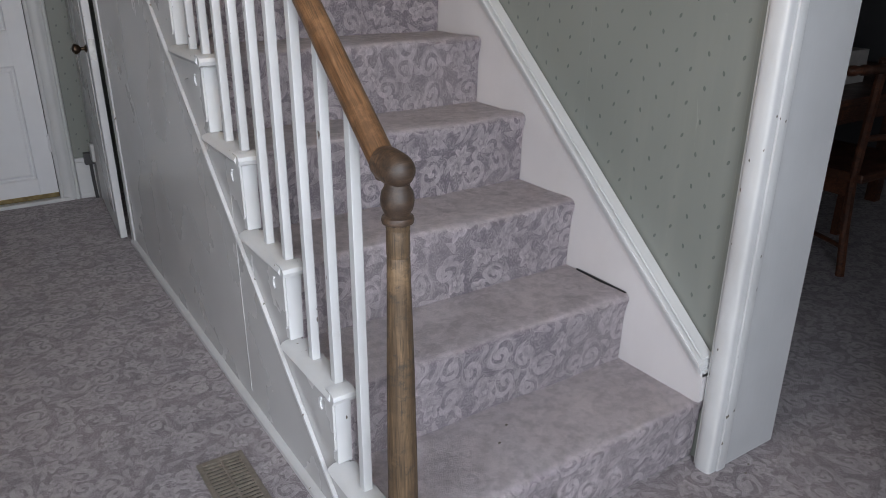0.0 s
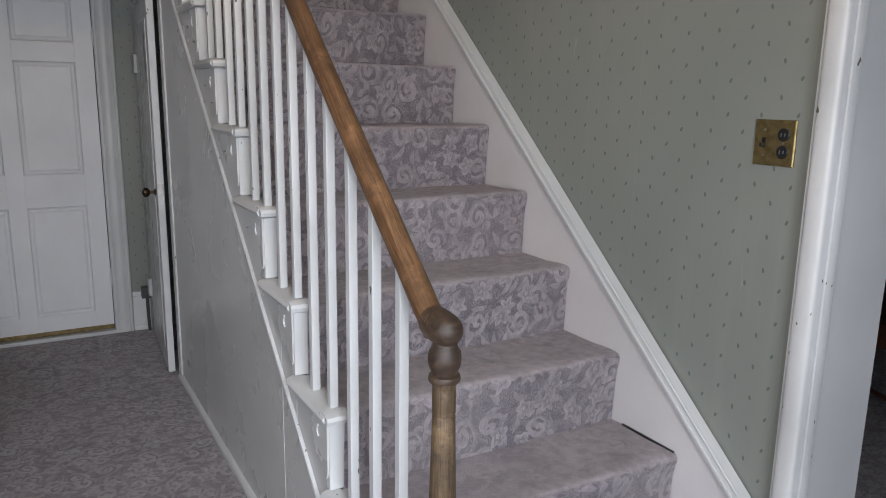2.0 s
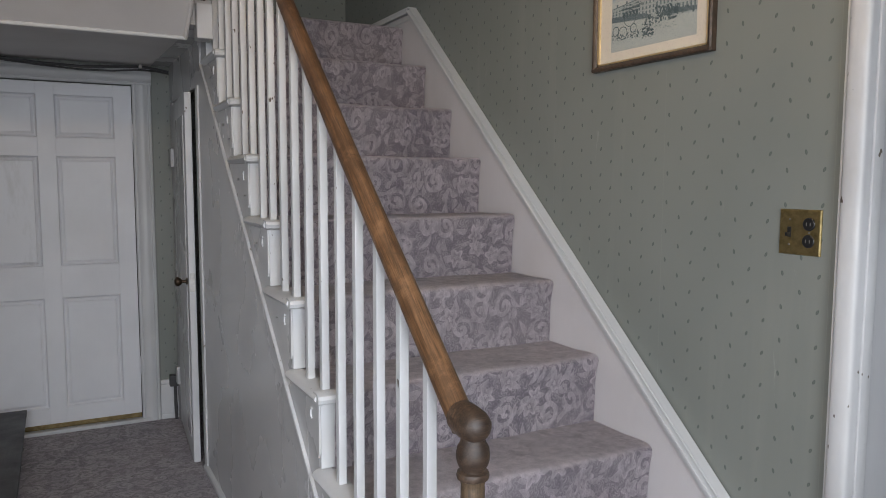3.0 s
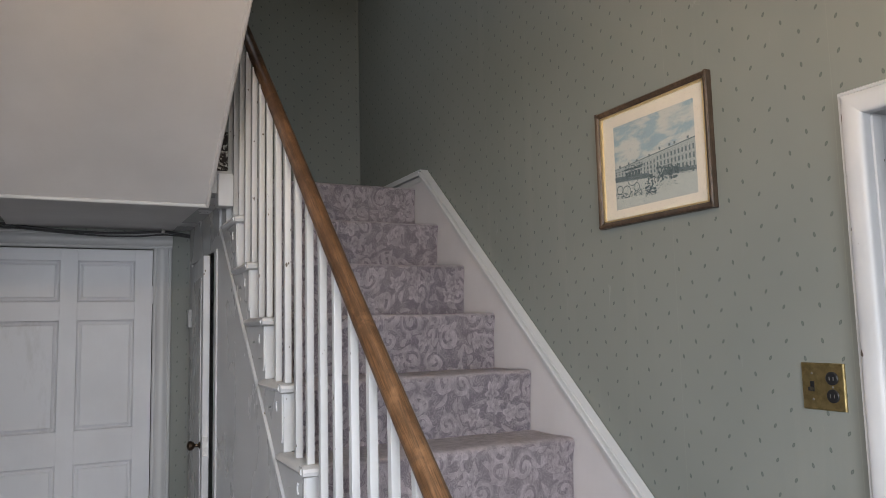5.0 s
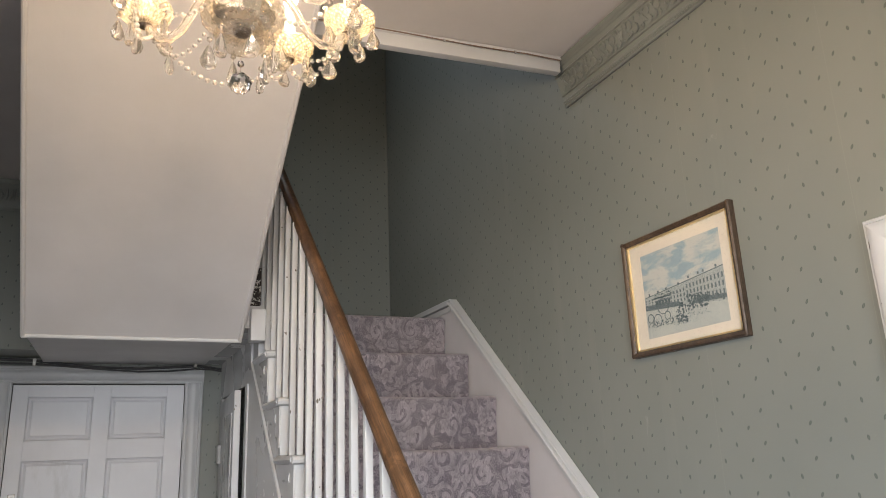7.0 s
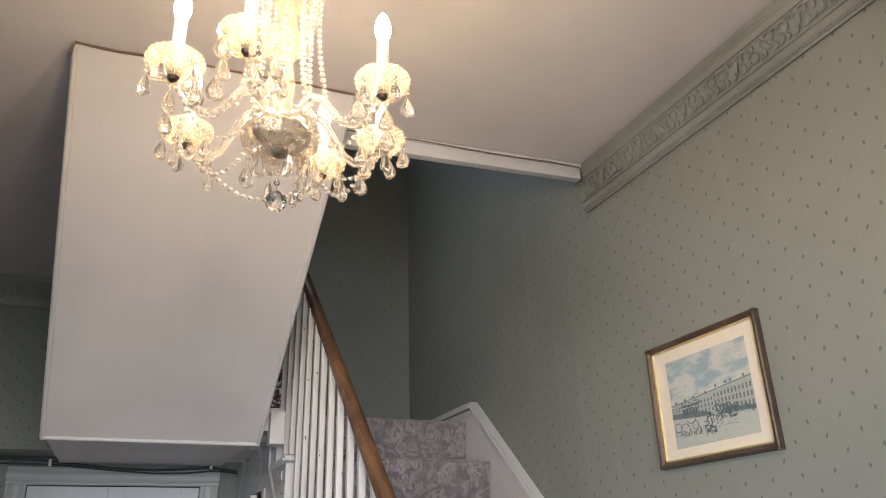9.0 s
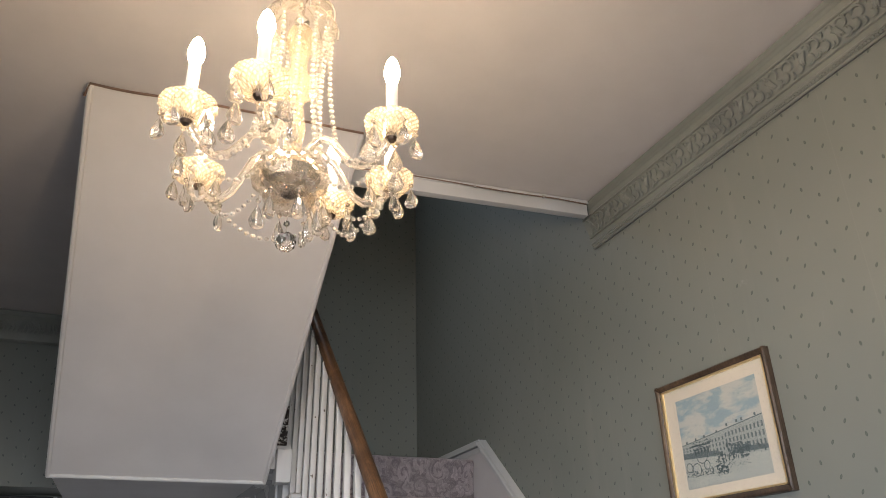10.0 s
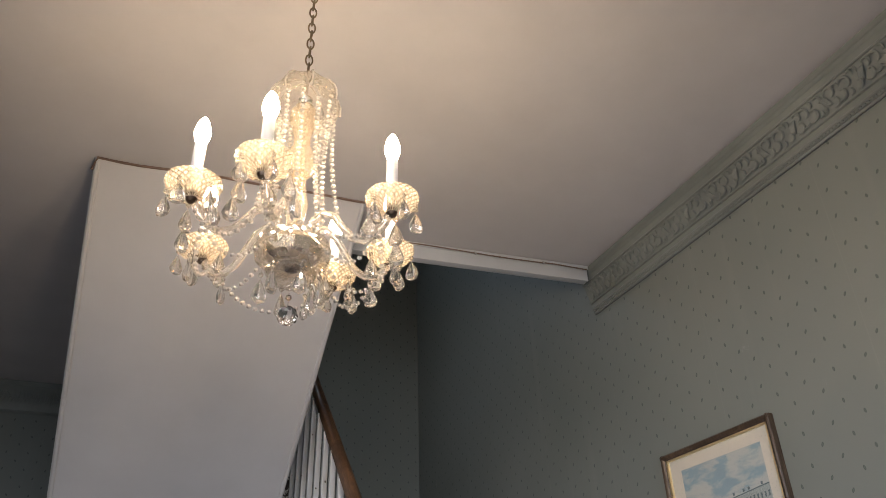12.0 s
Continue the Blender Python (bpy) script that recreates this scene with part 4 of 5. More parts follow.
C1 = Vector((CX, 0, CEIL - 0.004))
cu = (C1 - C0).normalized()
cn = Vector((-cu.z, 0, cu.x)).normalized()
if cn.x > 0:
    cn = -cn
CL = (C1 - C0).length


def cpt(u, d, y):
    """A point u up the sloping band and d proud of it."""
    p = C0 + cu * u + cn * d
    return (p.x, y, p.z)


prof = [(0, -0.004), (0, 0.005), (0.006, 0.009), (0.011, 0.005), (0.017, 0.005), (0.021, 0.009), (0.025, 0.009), (0.028, 0.003), (0.044, -0.002), (0.047, 0.005), (0.051, 0.005), (0.053, 0.000), (CL - 0.052, 0.000), (CL - 0.050, 0.005), (CL - 0.046, 0.006), (CL - 0.043, 0.001), (CL - 0.026, -0.001), (CL - 0.020, 0.005), (CL - 0.015, 0.006), (CL - 0.012, 0.010), (CL, 0.014), (CL, -0.004)]
bm = bmesh.new()
extrude(bm, [(cpt(u, d, 0)[0], cpt(u, d, 0)[2]) for u, d in prof], "y", -2.24, EDGE_Y + 0.06)
part("moulding", bm, CORNICE, cornice, "", True)
# a row of beads along the foot and the head of the band
bm = bmesh.new()
y = EDGE_Y + 0.05
while y > -1.6:
    for u, r in ((0.014, 0.0052),):
        bmesh.ops.create_icosphere(bm, subdivisions=1, radius=r, matrix=Matrix.Translation(cpt(u, 0.0065, y)))
    y -= 0.0118
part("bead_row", bm, CORNICE, cornice, "", True)["kind"] = "stuff"


def scroll(bm, y0, flip):
    """One running scroll of leaves: a veined bud between hooked leaf lobes, 0.118 long."""
    lo, hi = 0.053, CL - 0.053
    mid, amp = (lo + hi) / 2, (hi - lo) / 2

    def at(s, t, d):
        return cpt(mid + t * amp * flip, d, y0 - s)

    def curl(s0, t0, r, start, sweep, thick):
        pts = [at(s0 + r * (1 - 0.45 * q) * math.cos(start + sweep * q), t0 + r * (1 - 0.45 * q) * math.sin(start + sweep * q) / amp, 0.002 + 0.005 * math.sin(math.pi * q)) for q in [k / 9 for k in range(10)]]
        tube(bm, pts, [thick * (0.25 + 0.75 * math.sin(math.pi * min(1, 0.12 + q))) for q in [k / 9 * 0.86 for k in range(10)]], 6)

    for k in range(3):
        off = (k - 1) * 0.0055
        tube(bm, [at(0.020 + off + 0.016 * q, 0.55 - 1.1 * q, 0.002 + 0.007 * math.sin(math.pi * q)) for q in (0, 0.25, 0.5, 0.75, 1)], [0.001, 0.0038, 0.0046, 0.0038, 0.001], 6)
    for s0, t0, r, start, sweep, thick in (
            (0.046, 0.35, 0.019, 2.6, -4.2, 0.0046), (0.050, -0.45, 0.016, -2.4, 3.9, 0.0042), (0.070, 0.45, 0.014, 3.4, -3.6, 0.0040),
            (0.074, -0.30, 0.020, -2.8, 4.4, 0.0046), (0.096, 0.20, 0.021, 2.9, -4.6, 0.0046), (0.098, -0.60, 0.012, -2.0, 3.4, 0.0036),
            (0.008, 0.50, 0.014, 2.2, -3.8, 0.0040), (0.012, -0.55, 0.013, -2.6, 3.6, 0.0038), (0.118, 0.55, 0.012, 2.4, -3.2, 0.0034)):
        curl(s0, t0, r, start, sweep, thick)
    return bm


bm = scroll(bmesh.new(), EDGE_Y + 0.040, 1)
one = part("scroll", bm, CORNICE, cornice, "", True)
bm = scroll(bmesh.new(), EDGE_Y + 0.040 - 0.118, -1)
two = part("scroll", bm, CORNICE, cornice, "", True)
for k in range(1, 10):
    repeat(one, cornice, (0, -0.236 * k, 0)), repeat(two, cornice, (0, -0.236 * k, 0))
bm = bmesh.new()
extrude(bm, [(BACK_Y - 0.004, CEIL - 0.15), (BACK_Y - 0.02, CEIL - 0.14), (BACK_Y - 0.03, CEIL - 0.11), (BACK_Y - 0.075, CEIL - 0.04), (BACK_Y - 0.09, CEIL - 0.03), (BACK_Y - 0.09, CEIL - 0.004), (BACK_Y - 0.004, CEIL - 0.004)], "x", -2.19, UX0 - 0.002)
rear = thing("rear_cornice", (-1.5, BACK_Y, CEIL), "shadowed grey-green embossed cornice at the hall's end", "cornice")
part("moulding", bm, CORNICE, rear, "", True)
bm = bmesh.new()
for k in range(60):
    x = -2.15 + 0.02 * k
    tube(bm, [(x, BACK_Y - 0.038, CEIL - 0.105), (x + 0.010, BACK_Y - 0.055, CEIL - 0.085), (x + 0.016 * math.sin(k), BACK_Y - 0.072, CEIL - 0.052)], [0.002, 0.007, 0.002], 6)
part("leaf_band", bm, CORNICE, rear, "", True)["kind"] = "stuff"

# ---- thin wire along the stairwell's edge ----
wire = thing("ceiling_wire", (0.4, edge_y(0.4) - 0.026, CEIL - 0.02), "thin brown wire tacked along the ceiling's stairwell edge", "wire")
pts = [(-0.03 + 0.94 * t, edge_y(-0.03 + 0.94 * t) - 0.0265, CEIL - 0.016 + 0.004 * math.sin(7 * t) - 0.010 * max(0.0, t - 0.85) / 0.15) for t in [k / 20 for k in range(21)]]
part("wire", tube(bmesh.new(), pts, 0.0026, 8), plain("wire_brown", (0.20, 0.14, 0.11), 0.5), wire, "", True)
for k in (4, 10, 16):
    x, y, z = pts[k]
    part("tack", a_box(x - 0.004, x + 0.004, y - 0.0035, y + 0.003, z - 0.005, z + 0.005, 0.001), STEEL, wire, "small metal tack")

# ---- picture ----
PY0, PY1, PZ0, PZ1 = 0.359, 0.845, 1.744, 2.129
art = thing("framed_print", (WALL_X, 0.6, PZ0), "blue-grey street print in a dark wooden frame, gilt slip", "picture")
FW, FD = 0.0175, 0.022
XF = WALL_X - FD


def frame_side(bm, axis, a, b, at0, inward):
    sec = [(0, 0), (0, FD * 0.8), (0.004, FD), (0.010, FD * 0.95), (0.016, FD * 0.7), (FW, FD * 0.6), (FW, 0)]
    if axis == "z":
        extrude(bm, [(WALL_X - 0.001 - d, at0 + inward * u) for u, d in sec], "z", a, b)
    else:
        extrude(bm, [(WALL_X - 0.001 - d, at0 + inward * u) for u, d in sec], "y", a, b)
    return bm


part("frame_side", frame_side(bmesh.new(), "z", PZ0, PZ1, PY0, 1), FRAME_WOOD, art, "", True)
part("frame_side", frame_side(bmesh.new(), "z", PZ0, PZ1, PY1, -1), FRAME_WOOD, art, "", True)
part("frame_top", frame_side(bmesh.new(), "y", PY0 + 0.001, PY1 - 0.001, PZ1 - 0.0005, -1), FRAME_WOOD, art, "", True)
part("frame_bottom", frame_side(bmesh.new(), "y", PY0 + 0.001, PY1 - 0.001, PZ0 + 0.0005, 1), FRAME_WOOD, art, "", True)
for y_a, y_b, z_a, z_b in ((PY0 + FW, PY0 + FW + 0.007, PZ0 + FW, PZ1 - FW), (PY1 - FW - 0.007, PY1 - FW, PZ0 + FW, PZ1 - FW), (PY0 + FW, PY1 - FW, PZ1 - FW - 0.006, PZ1 - FW), (PY0 + FW, PY1 - FW, PZ0 + FW, PZ0 + FW + 0.006)):
    part("gilt_slip", a_box(WALL_X - 0.0135, WALL_X - 0.004, y_a, y_b, z_a, z_b), GILT, art, "bright gilt slip")
part("mount", a_box(WALL_X - 0.006, WALL_X - 0.003, PY0 + 0.02, PY1 - 0.02, PZ0 + 0.02, PZ1 - 0.02), MATT, art, "cream paper mount")
AY0, AY1, AZ0, AZ1 = 0.423, 0.769, 1.797, 2.068
SKYP = Nodes("printed_sky")
_p = SKYP.position()
_s = SKYP.noise(SKYP.scaled(_p, (1, 7, 19)), 1.6, 4, 0.55, 0.4)
_f = SKYP.noise(_p, 700, 2)
_c = SKYP.mix(SKYP.ramp(_s, [(0.40, 0.0), (0.56, 1.0)]), (0.27, 0.36, 0.40), (0.50, 0.50, 0.45))
SKYPRINT = SKYP.finish(SKYP.mix(SKYP.math("MULTIPLY", _f, 0.3), _c, (0.2, 0.28, 0.31)), 0.7)
INK = plain("printed_ink", (0.17, 0.215, 0.225), 0.7, 400, 0.6)
DARK_INK = plain("printed_dark_ink", (0.10, 0.145, 0.155), 0.7, 500, 0.6)
STONE = plain("printed_stone", (0.40, 0.44, 0.42), 0.7, 300, 0.4)
COBB = Nodes("printed_cobbles")
_v = COBB.add("ShaderNodeTexVoronoi", feature="DISTANCE_TO_EDGE")
COBB.link(COBB.scaled(COBB.position(), (90, 90, 170)), _v.inputs["Vector"])
_v.inputs["Scale"].default_value = 3.0
COBBLES = COBB.finish(COBB.mix(COBB.ramp(_v.outputs["Distance"], [(0.02, 0.0), (0.16, 1.0)]), (0.27, 0.32, 0.32), (0.47, 0.48, 0.43)), 0.7)
XA = WALL_X - 0.0062


def flat(bm, pts, lift=0.0):
    """A printed patch: pts are (y, z)."""
    bm.faces.new([bm.verts.new((XA - 0.0004 - lift, y, z)) for y, z in pts])


bm = bmesh.new()
flat(bm, [(AY0, AZ0), (AY1, AZ0), (AY1, AZ1), (AY0, AZ1)])
part("print_sky", bm, SKYPRINT, art, "printed blue sky with cream clouds")


def roof(t):
    return AZ0 + 0.132 + 0.022 * t + (0.008 if t > 0.55 else 0.0), AZ0 + 0.100 - 0.032 * t


bm = bmesh.new()
flat(bm, [(AY1, roof(0)[0]), (AY0, roof(1)[0]), (AY0, AZ0 + 0.05), (AY1, AZ0 + 0.08)], 0.0003)
part("print_terrace", bm, STONE, art, "printed pale terrace")
bm = bmesh.new()
flat(bm, [(AY1, AZ0 + 0.088), (AY0, AZ0 + 0.060), (AY0, AZ0), (AY1, AZ0)], 0.0006)
part("print_street", bm, COBBLES, art, "printed cobbled street")
rnd = random.Random(5)
bm = bmesh.new()
W_ = AY1 - AY0
for k in range(24):
    t0 = k / 24 + 0.01
    t1 = t0 + 0.018
    for r in range(3):
        f0, f1 = ((0.16, 0.34), (0.44, 0.62), (0.72, 0.88))[r]
        q = []
        for t, f in ((t0, f0), (t1, f0), (t1, f1), (t0, f1)):
            top, low = roof(t)
            q.append((AY1 - t * W_, top - 0.006 - (top - 0.006 - low) * f))
        flat(bm, q, 0.0006)
for t in (0.06, 0.18, 0.29, 0.45, 0.58, 0.70, 0.76, 0.91):
    top = roof(t)[0]
    flat(bm, [(AY1 - t * W_, top), (AY1 - (t + 0.022) * W_, top), (AY1 - (t + 0.022) * W_, top + 0.008), (AY1 - t * W_, top + 0.008)], 0.0006)
flat(bm, [(AY1, roof(0)[0] - 0.001), (AY0, roof(1)[0] - 0.001), (AY0, roof(1)[0] - 0.004), (AY1, roof(0)[0] - 0.003)], 0.0007)
flat(bm, [(AY1, AZ0 + 0.106), (AY1 - 0.45 * W_, AZ0 + 0.093), (AY1 - 0.45 * W_, AZ0 + 0.078), (AY1, AZ0 + 0.090)], 0.0007)
flat(bm, [(AY1 - 0.62 * W_, AZ0 + 0.090), (AY0, AZ0 + 0.078), (AY0, AZ0 + 0.066), (AY1 - 0.62 * W_, AZ0 + 0.074)], 0.0007)
part("print_windows", bm, INK, art, "rows of printed dark windows")
# a carriage and loose dark shapes in the street, as plain blots and rings
bm = bmesh.new()


def ring(y, z, r, w):
    for k in range(14):
        a, b = 2 * math.pi * k / 14, 2 * math.pi * (k + 1) / 14
        flat(bm, [(y + r * math.cos(a), z + r * math.sin(a)), (y + r * math.cos(b), z + r * math.sin(b)), (y + (r - w) * math.cos(b), z + (r - w) * math.sin(b)), (y + (r - w) * math.cos(a), z + (r - w) * math.sin(a))], 0.001)


for y, z, r in ((AY1 - 0.052, AZ0 + 0.052, 0.020), (AY1 - 0.098, AZ0 + 0.060, 0.014), (AY1 - 0.020, AZ0 + 0.062, 0.015)):
    ring(y, z, r, 0.0026)
# the coach: a pale-bellied body with dark windows and a railed roof
ring(AY1 - 0.082, AZ0 + 0.092, 0.026, 0.0024)
for k in range(5):
    y = AY1 - 0.052 - 0.014 * k
    flat(bm, [(y, AZ0 + 0.096), (y - 0.009, AZ0 + 0.096), (y - 0.009, AZ0 + 0.112), (y, AZ0 + 0.112)], 0.0012)
flat(bm, [(AY1 - 0.04, AZ0 + 0.119), (AY1 - 0.125, AZ0 + 0.117), (AY1 - 0.120, AZ0 + 0.121), (AY1 - 0.045, AZ0 + 0.124)], 0.0012)


def blots(n, y0, y1_, z0, z1_, big):
    for k in range(n):
        y, z = rnd.uniform(y0, y1_), rnd.uniform(z0, z1_)
        w, h = rnd.uniform(0.0015, big), rnd.uniform(0.0015, big)
        flat(bm, [(y, z), (y - w, z + 0.0015), (y - w * 0.7, z + h), (y + 0.0015, z + h * 0.8)], 0.0013 + k * 0.000003)


blots(34, AY1 - 0.13, AY1 - 0.05, AZ0 + 0.118, AZ0 + 0.130, 0.006)
blots(95, AY1 - 0.180, AY1 - 0.135, AZ0 + 0.020, AZ0 + 0.085, 0.009)
blots(120, AY1 - 0.275, AY1 - 0.185, AZ0 + 0.055, AZ0 + 0.100, 0.010)
blots(34, AY1 - 0.27, AY1 - 0.18, AZ0 + 0.036, AZ0 + 0.056, 0.004)
blots(70, AY1 - 0.13, AY1, AZ0 + 0.030, AZ0 + 0.050, 0.006)
blots(24, AY1 - 0.335, AY1 - 0.27, AZ0 + 0.058, AZ0 + 0.085, 0.006)
blots(30, AY1 - 0.33, AY1 - 0.02, AZ0 + 0.004, AZ0 + 0.040, 0.003)
part("print_carriage", bm, DARK_INK, art, "loose dark printed shapes of street traffic")["kind"] = "stuff"
pane = part("glazing", a_box(WALL_X - 0.0098, WALL_X - 0.0090, PY0 + FW - 0.002, PY1 - FW + 0.002, PZ0 + FW - 0.002, PZ1 - FW + 0.002), crystal("picture_glass", (1, 1, 1), 0.0, None, 0.12), art, "clear picture glass")
pane.visible_shadow = False

# ---- brass switch plate ----
SY0, SY1, SZ0, SZ1 = 0.029, 0.139, 1.227, 1.335
plate = thing("switch_plate", (WALL_X, 0.083, SZ0), "tarnished brass plate with a toggle and two black sockets", "switch")
bm = bmesh.new()
loops = []
for inset, d in ((0.0, 0.0), (0.0, 0.003), (0.0022, 0.0058), (0.004, 0.0062)):
    loops.append([bm.verts.new((WALL_X - d, y, z)) for y, z in ((SY0 + inset, SZ0 + inset), (SY1 - inset, SZ0 + inset), (SY1 - inset, SZ1 - inset), (SY0 + inset, SZ1 - inset))])
for p, q in zip(loops, loops[1:]):
    for k in range(4):
        bm.faces.new((p[k], p[(k + 1) % 4], q[(k + 1) % 4], q[k]))
bm.faces.new(loops[-1])
part("plate", bm, BRASS, plate)
zc = (SZ0 + SZ1) / 2
turn = Matrix.Rotation(radians(-90), 4, "Y")
for dz in (0.020, -0.020):
    sock = part("socket", lathe(bmesh.new(), [(0.0155, 0.0), (0.0155, 0.003), (0.014, 0.0042), (0.001, 0.0042)], (WALL_X - 0.006, 0.058, zc + dz), 20, turn), BLACK, plate, "black round socket", True)
    for dy in (-0.005, 0.005):
        part("slot", a_box(WALL_X - 0.0110, WALL_X - 0.0100, 0.058 + dy - 0.001, 0.058 + dy + 0.001, zc + dz - 0.004, zc + dz + 0.004), STEEL, sock)
bm = a_box(WALL_X - 0.008, WALL_X - 0.006, 0.105, 0.115, zc - 0.012, zc + 0.012, 0.0006)
box(bm, WALL_X - 0.019, WALL_X - 0.007, 0.1065, 0.1135, zc - 0.010, zc - 0.001, 0.002)
part("toggle", bm, BLACK, plate, "black toggle")
for y, z in ((0.110, zc + 0.030), (0.110, zc - 0.030), (0.058, zc)):
    part("screw", lathe(bmesh.new(), [(0.0028, 0.0), (0.0024, 0.0012), (0.0005, 0.0015)], (WALL_X - 0.006, y, z), 10, turn), STEEL, plate)

# ---- floor register ----
vent = thing("floor_register", (-0.14, 0.57, 0), "dusty bronze floor register with slim bars", "vent")
VX0, VX1, VY0, VY1 = -0.200, -0.072, 0.425, 0.712
for a in ((VX0, VX0 + 0.014, VY0, VY1), (VX1 - 0.014, VX1, VY0, VY1), (VX0 + 0.014, VX1 - 0.014, VY0, VY0 + 0.016), (VX0 + 0.014, VX1 - 0.014, VY1 - 0.016, VY1), ((VX0 + VX1) / 2 - 0.003, (VX0 + VX1) / 2 + 0.003, VY0 + 0.016, VY1 - 0.016)):
    part("rim", a_box(a[0], a[1], a[2], a[3], 0.0, 0.008, 0.002), VENT, vent)
# flat black sheet, the duct's shade given as colour
part("well", a_box(VX0 + 0.012, VX1 - 0.012, VY0 + 0.012, VY1 - 0.012, 0.0, 0.0012), BLACK, vent, "black sheet standing in for the shaded duct")
slat = None
for k in range(17):
    y = VY0 + 0.024 + k * 0.0148
    if slat is None:
        slat = part("slat", a_box(VX0 + 0.013, VX1 - 0.013, y - 0.0036, y + 0.0036, 0.001, 0.0065, 0.001), VENT, vent)
    else:
        repeat(slat, vent, (0, k * 0.0148, 0))

# ---- low table by the hall door ----
low = thing("low_table", (-0.98, 2.65, 0), "low black-stained wooden table with small turned feet", "table")
TZ = 0.20
part("tabletop", a_box(-1.28, -0.742, 2.03, 3.27, TZ - 0.022, TZ, 0.004), BLACK_WOOD, low)
for a in ((-1.25, -1.235, 2.08, 3.22), (-0.785, -0.77, 2.08, 3.22), (-1.235, -0.785, 2.08, 2.095), (-1.235, -0.785, 3.205, 3.22)):
    part("apron", a_box(*a, TZ - 0.065, TZ - 0.023), BLACK_WOOD, low)
for x in (-1.235, -0.785):
    for y in (2.10, 3.20):
        part("leg", lathe(bmesh.new(), [(0.014, 0.0), (0.022, 0.006), (0.024, 0.018), (0.016, 0.034), (0.013, 0.05), (0.018, 0.09), (0.020, TZ - 0.023)], (x, y, 0), 14), BLACK_WOOD, low, "", True)

# ---- chandelier ----
AX, AY = -0.416, 0.050
GLASS = crystal("clear_crystal", (1.0, 0.97, 0.91), 0.14, None, 0.75)
BOWLG = crystal("faceted_bowl_glass", (1.0, 0.95, 0.87), 0.09, (14, 2.5), 1.0)
FROST = crystal("pressed_glass", (1.0, 0.92, 0.80), 0.52, (26, 4.0), 0.5)
VASEG = crystal("pressed_vase_glass", (1.0, 0.92, 0.80), 0.20, (18, 13.0), 0.6)
BEADG = cut_glass("crystal_bead", 0.32)
DROPG = cut_glass("cut_drop_glass", 0.10)
ARMG = cut_glass("arm_glass", 0.16)
BALLG = glass_solid("crystal_ball_glass")
BULB = glowing("warm_bulb", (1.0, 0.74, 0.48), 285.0)
SLEEVE = plain("white_candle_sleeve", (0.80, 0.80, 0.78), 0.45, 40, 0.05)
CHROME = metal("plated_cup", (0.75, 0.72, 0.68), 0.15, 0.15)

lamp = thing("chandelier", (AX, AY, CEIL), "lit six-arm crystal chandelier with candle bulbs and bead swags", "chandelier")
C = Vector((AX, AY, 0))


def polar(r, deg, z):
    return Vector((AX + r * math.cos(radians(deg)), AY + r * math.sin(radians(deg)), z))


part("ceiling_cup", lathe(bmesh.new(), [(0.006, CEIL - 0.030), (0.018, CEIL - 0.026), (0.036, CEIL - 0.010), (0.040, CEIL - 0.001)], C, 24), CHAIN, lamp, "small antique metal ceiling cup", True)


def oval_link(z, flat_way):
    pts = []
    for k in range(17):
        a = 2 * math.pi * k / 16
        u, v = 0.0075 * math.cos(a), 0.0155 * math.sin(a)
        pts.append((AX + (u if flat_way else 0), AY + (0 if flat_way else u), z + v))
    return tube(bmesh.new(), pts, 0.0019, 6)


z, k = 2.640, 0
while z < CEIL - 0.03:
    part("chain_link", oval_link(z, k % 2 == 0), CHAIN, lamp, "", True)
    z += 0.0245
    k += 1

# crown: a ribbed glass dome with a scalloped rim
bm = bmesh.new()
seg, rows = 48, []
for r, zz in ((0.012, 2.624), (0.030, 2.621), (0.050, 2.611), (0.063, 2.595), (0.070, 2.574), (0.071, 2.556), (0.068, 2.544)):
    ring_ = []
    for k in range(seg):
        a = 2 * math.pi * k / seg
        wave = 1 + 0.045 * math.cos(a * 8) * (r / 0.07)
        drop = 0.006 * math.cos(a * 8) * (1 if zz < 2.57 else 0)
        ring_.append(bm.verts.new((AX + r * wave * math.cos(a), AY + r * wave * math.sin(a), zz + drop)))
    rows.append(ring_)
for p, q in zip(rows, rows[1:]):
    for k in range(seg):
        bm.faces.new((p[k], p[(k + 1) % seg], q[(k + 1) % seg], q[k]))
bmesh.ops.solidify(bm, geom=bm.faces[:], thickness=0.003)
crown = part("crown", bm, GLASS, lamp, "clear ribbed glass crown", True)
for k in range(8):
    bm = bmesh.new()
    tube(bm, [polar(r, 45 * k, zz) for r, zz in ((0.014, 2.626), (0.034, 2.624), (0.054, 2.612), (0.068, 2.593), (0.075, 2.572), (0.074, 2.550))], 0.0022, 6)
    part("rib", bm, BEADG, crown, "", True)
stem = part("stem", lathe(bmesh.new(), [(0.004, 2.64), (0.004, 2.585), (0.014, 2.578), (0.016, 2.570), (0.010, 2.560)], C, 16), CHROME, lamp, "plated stem and collar", True)
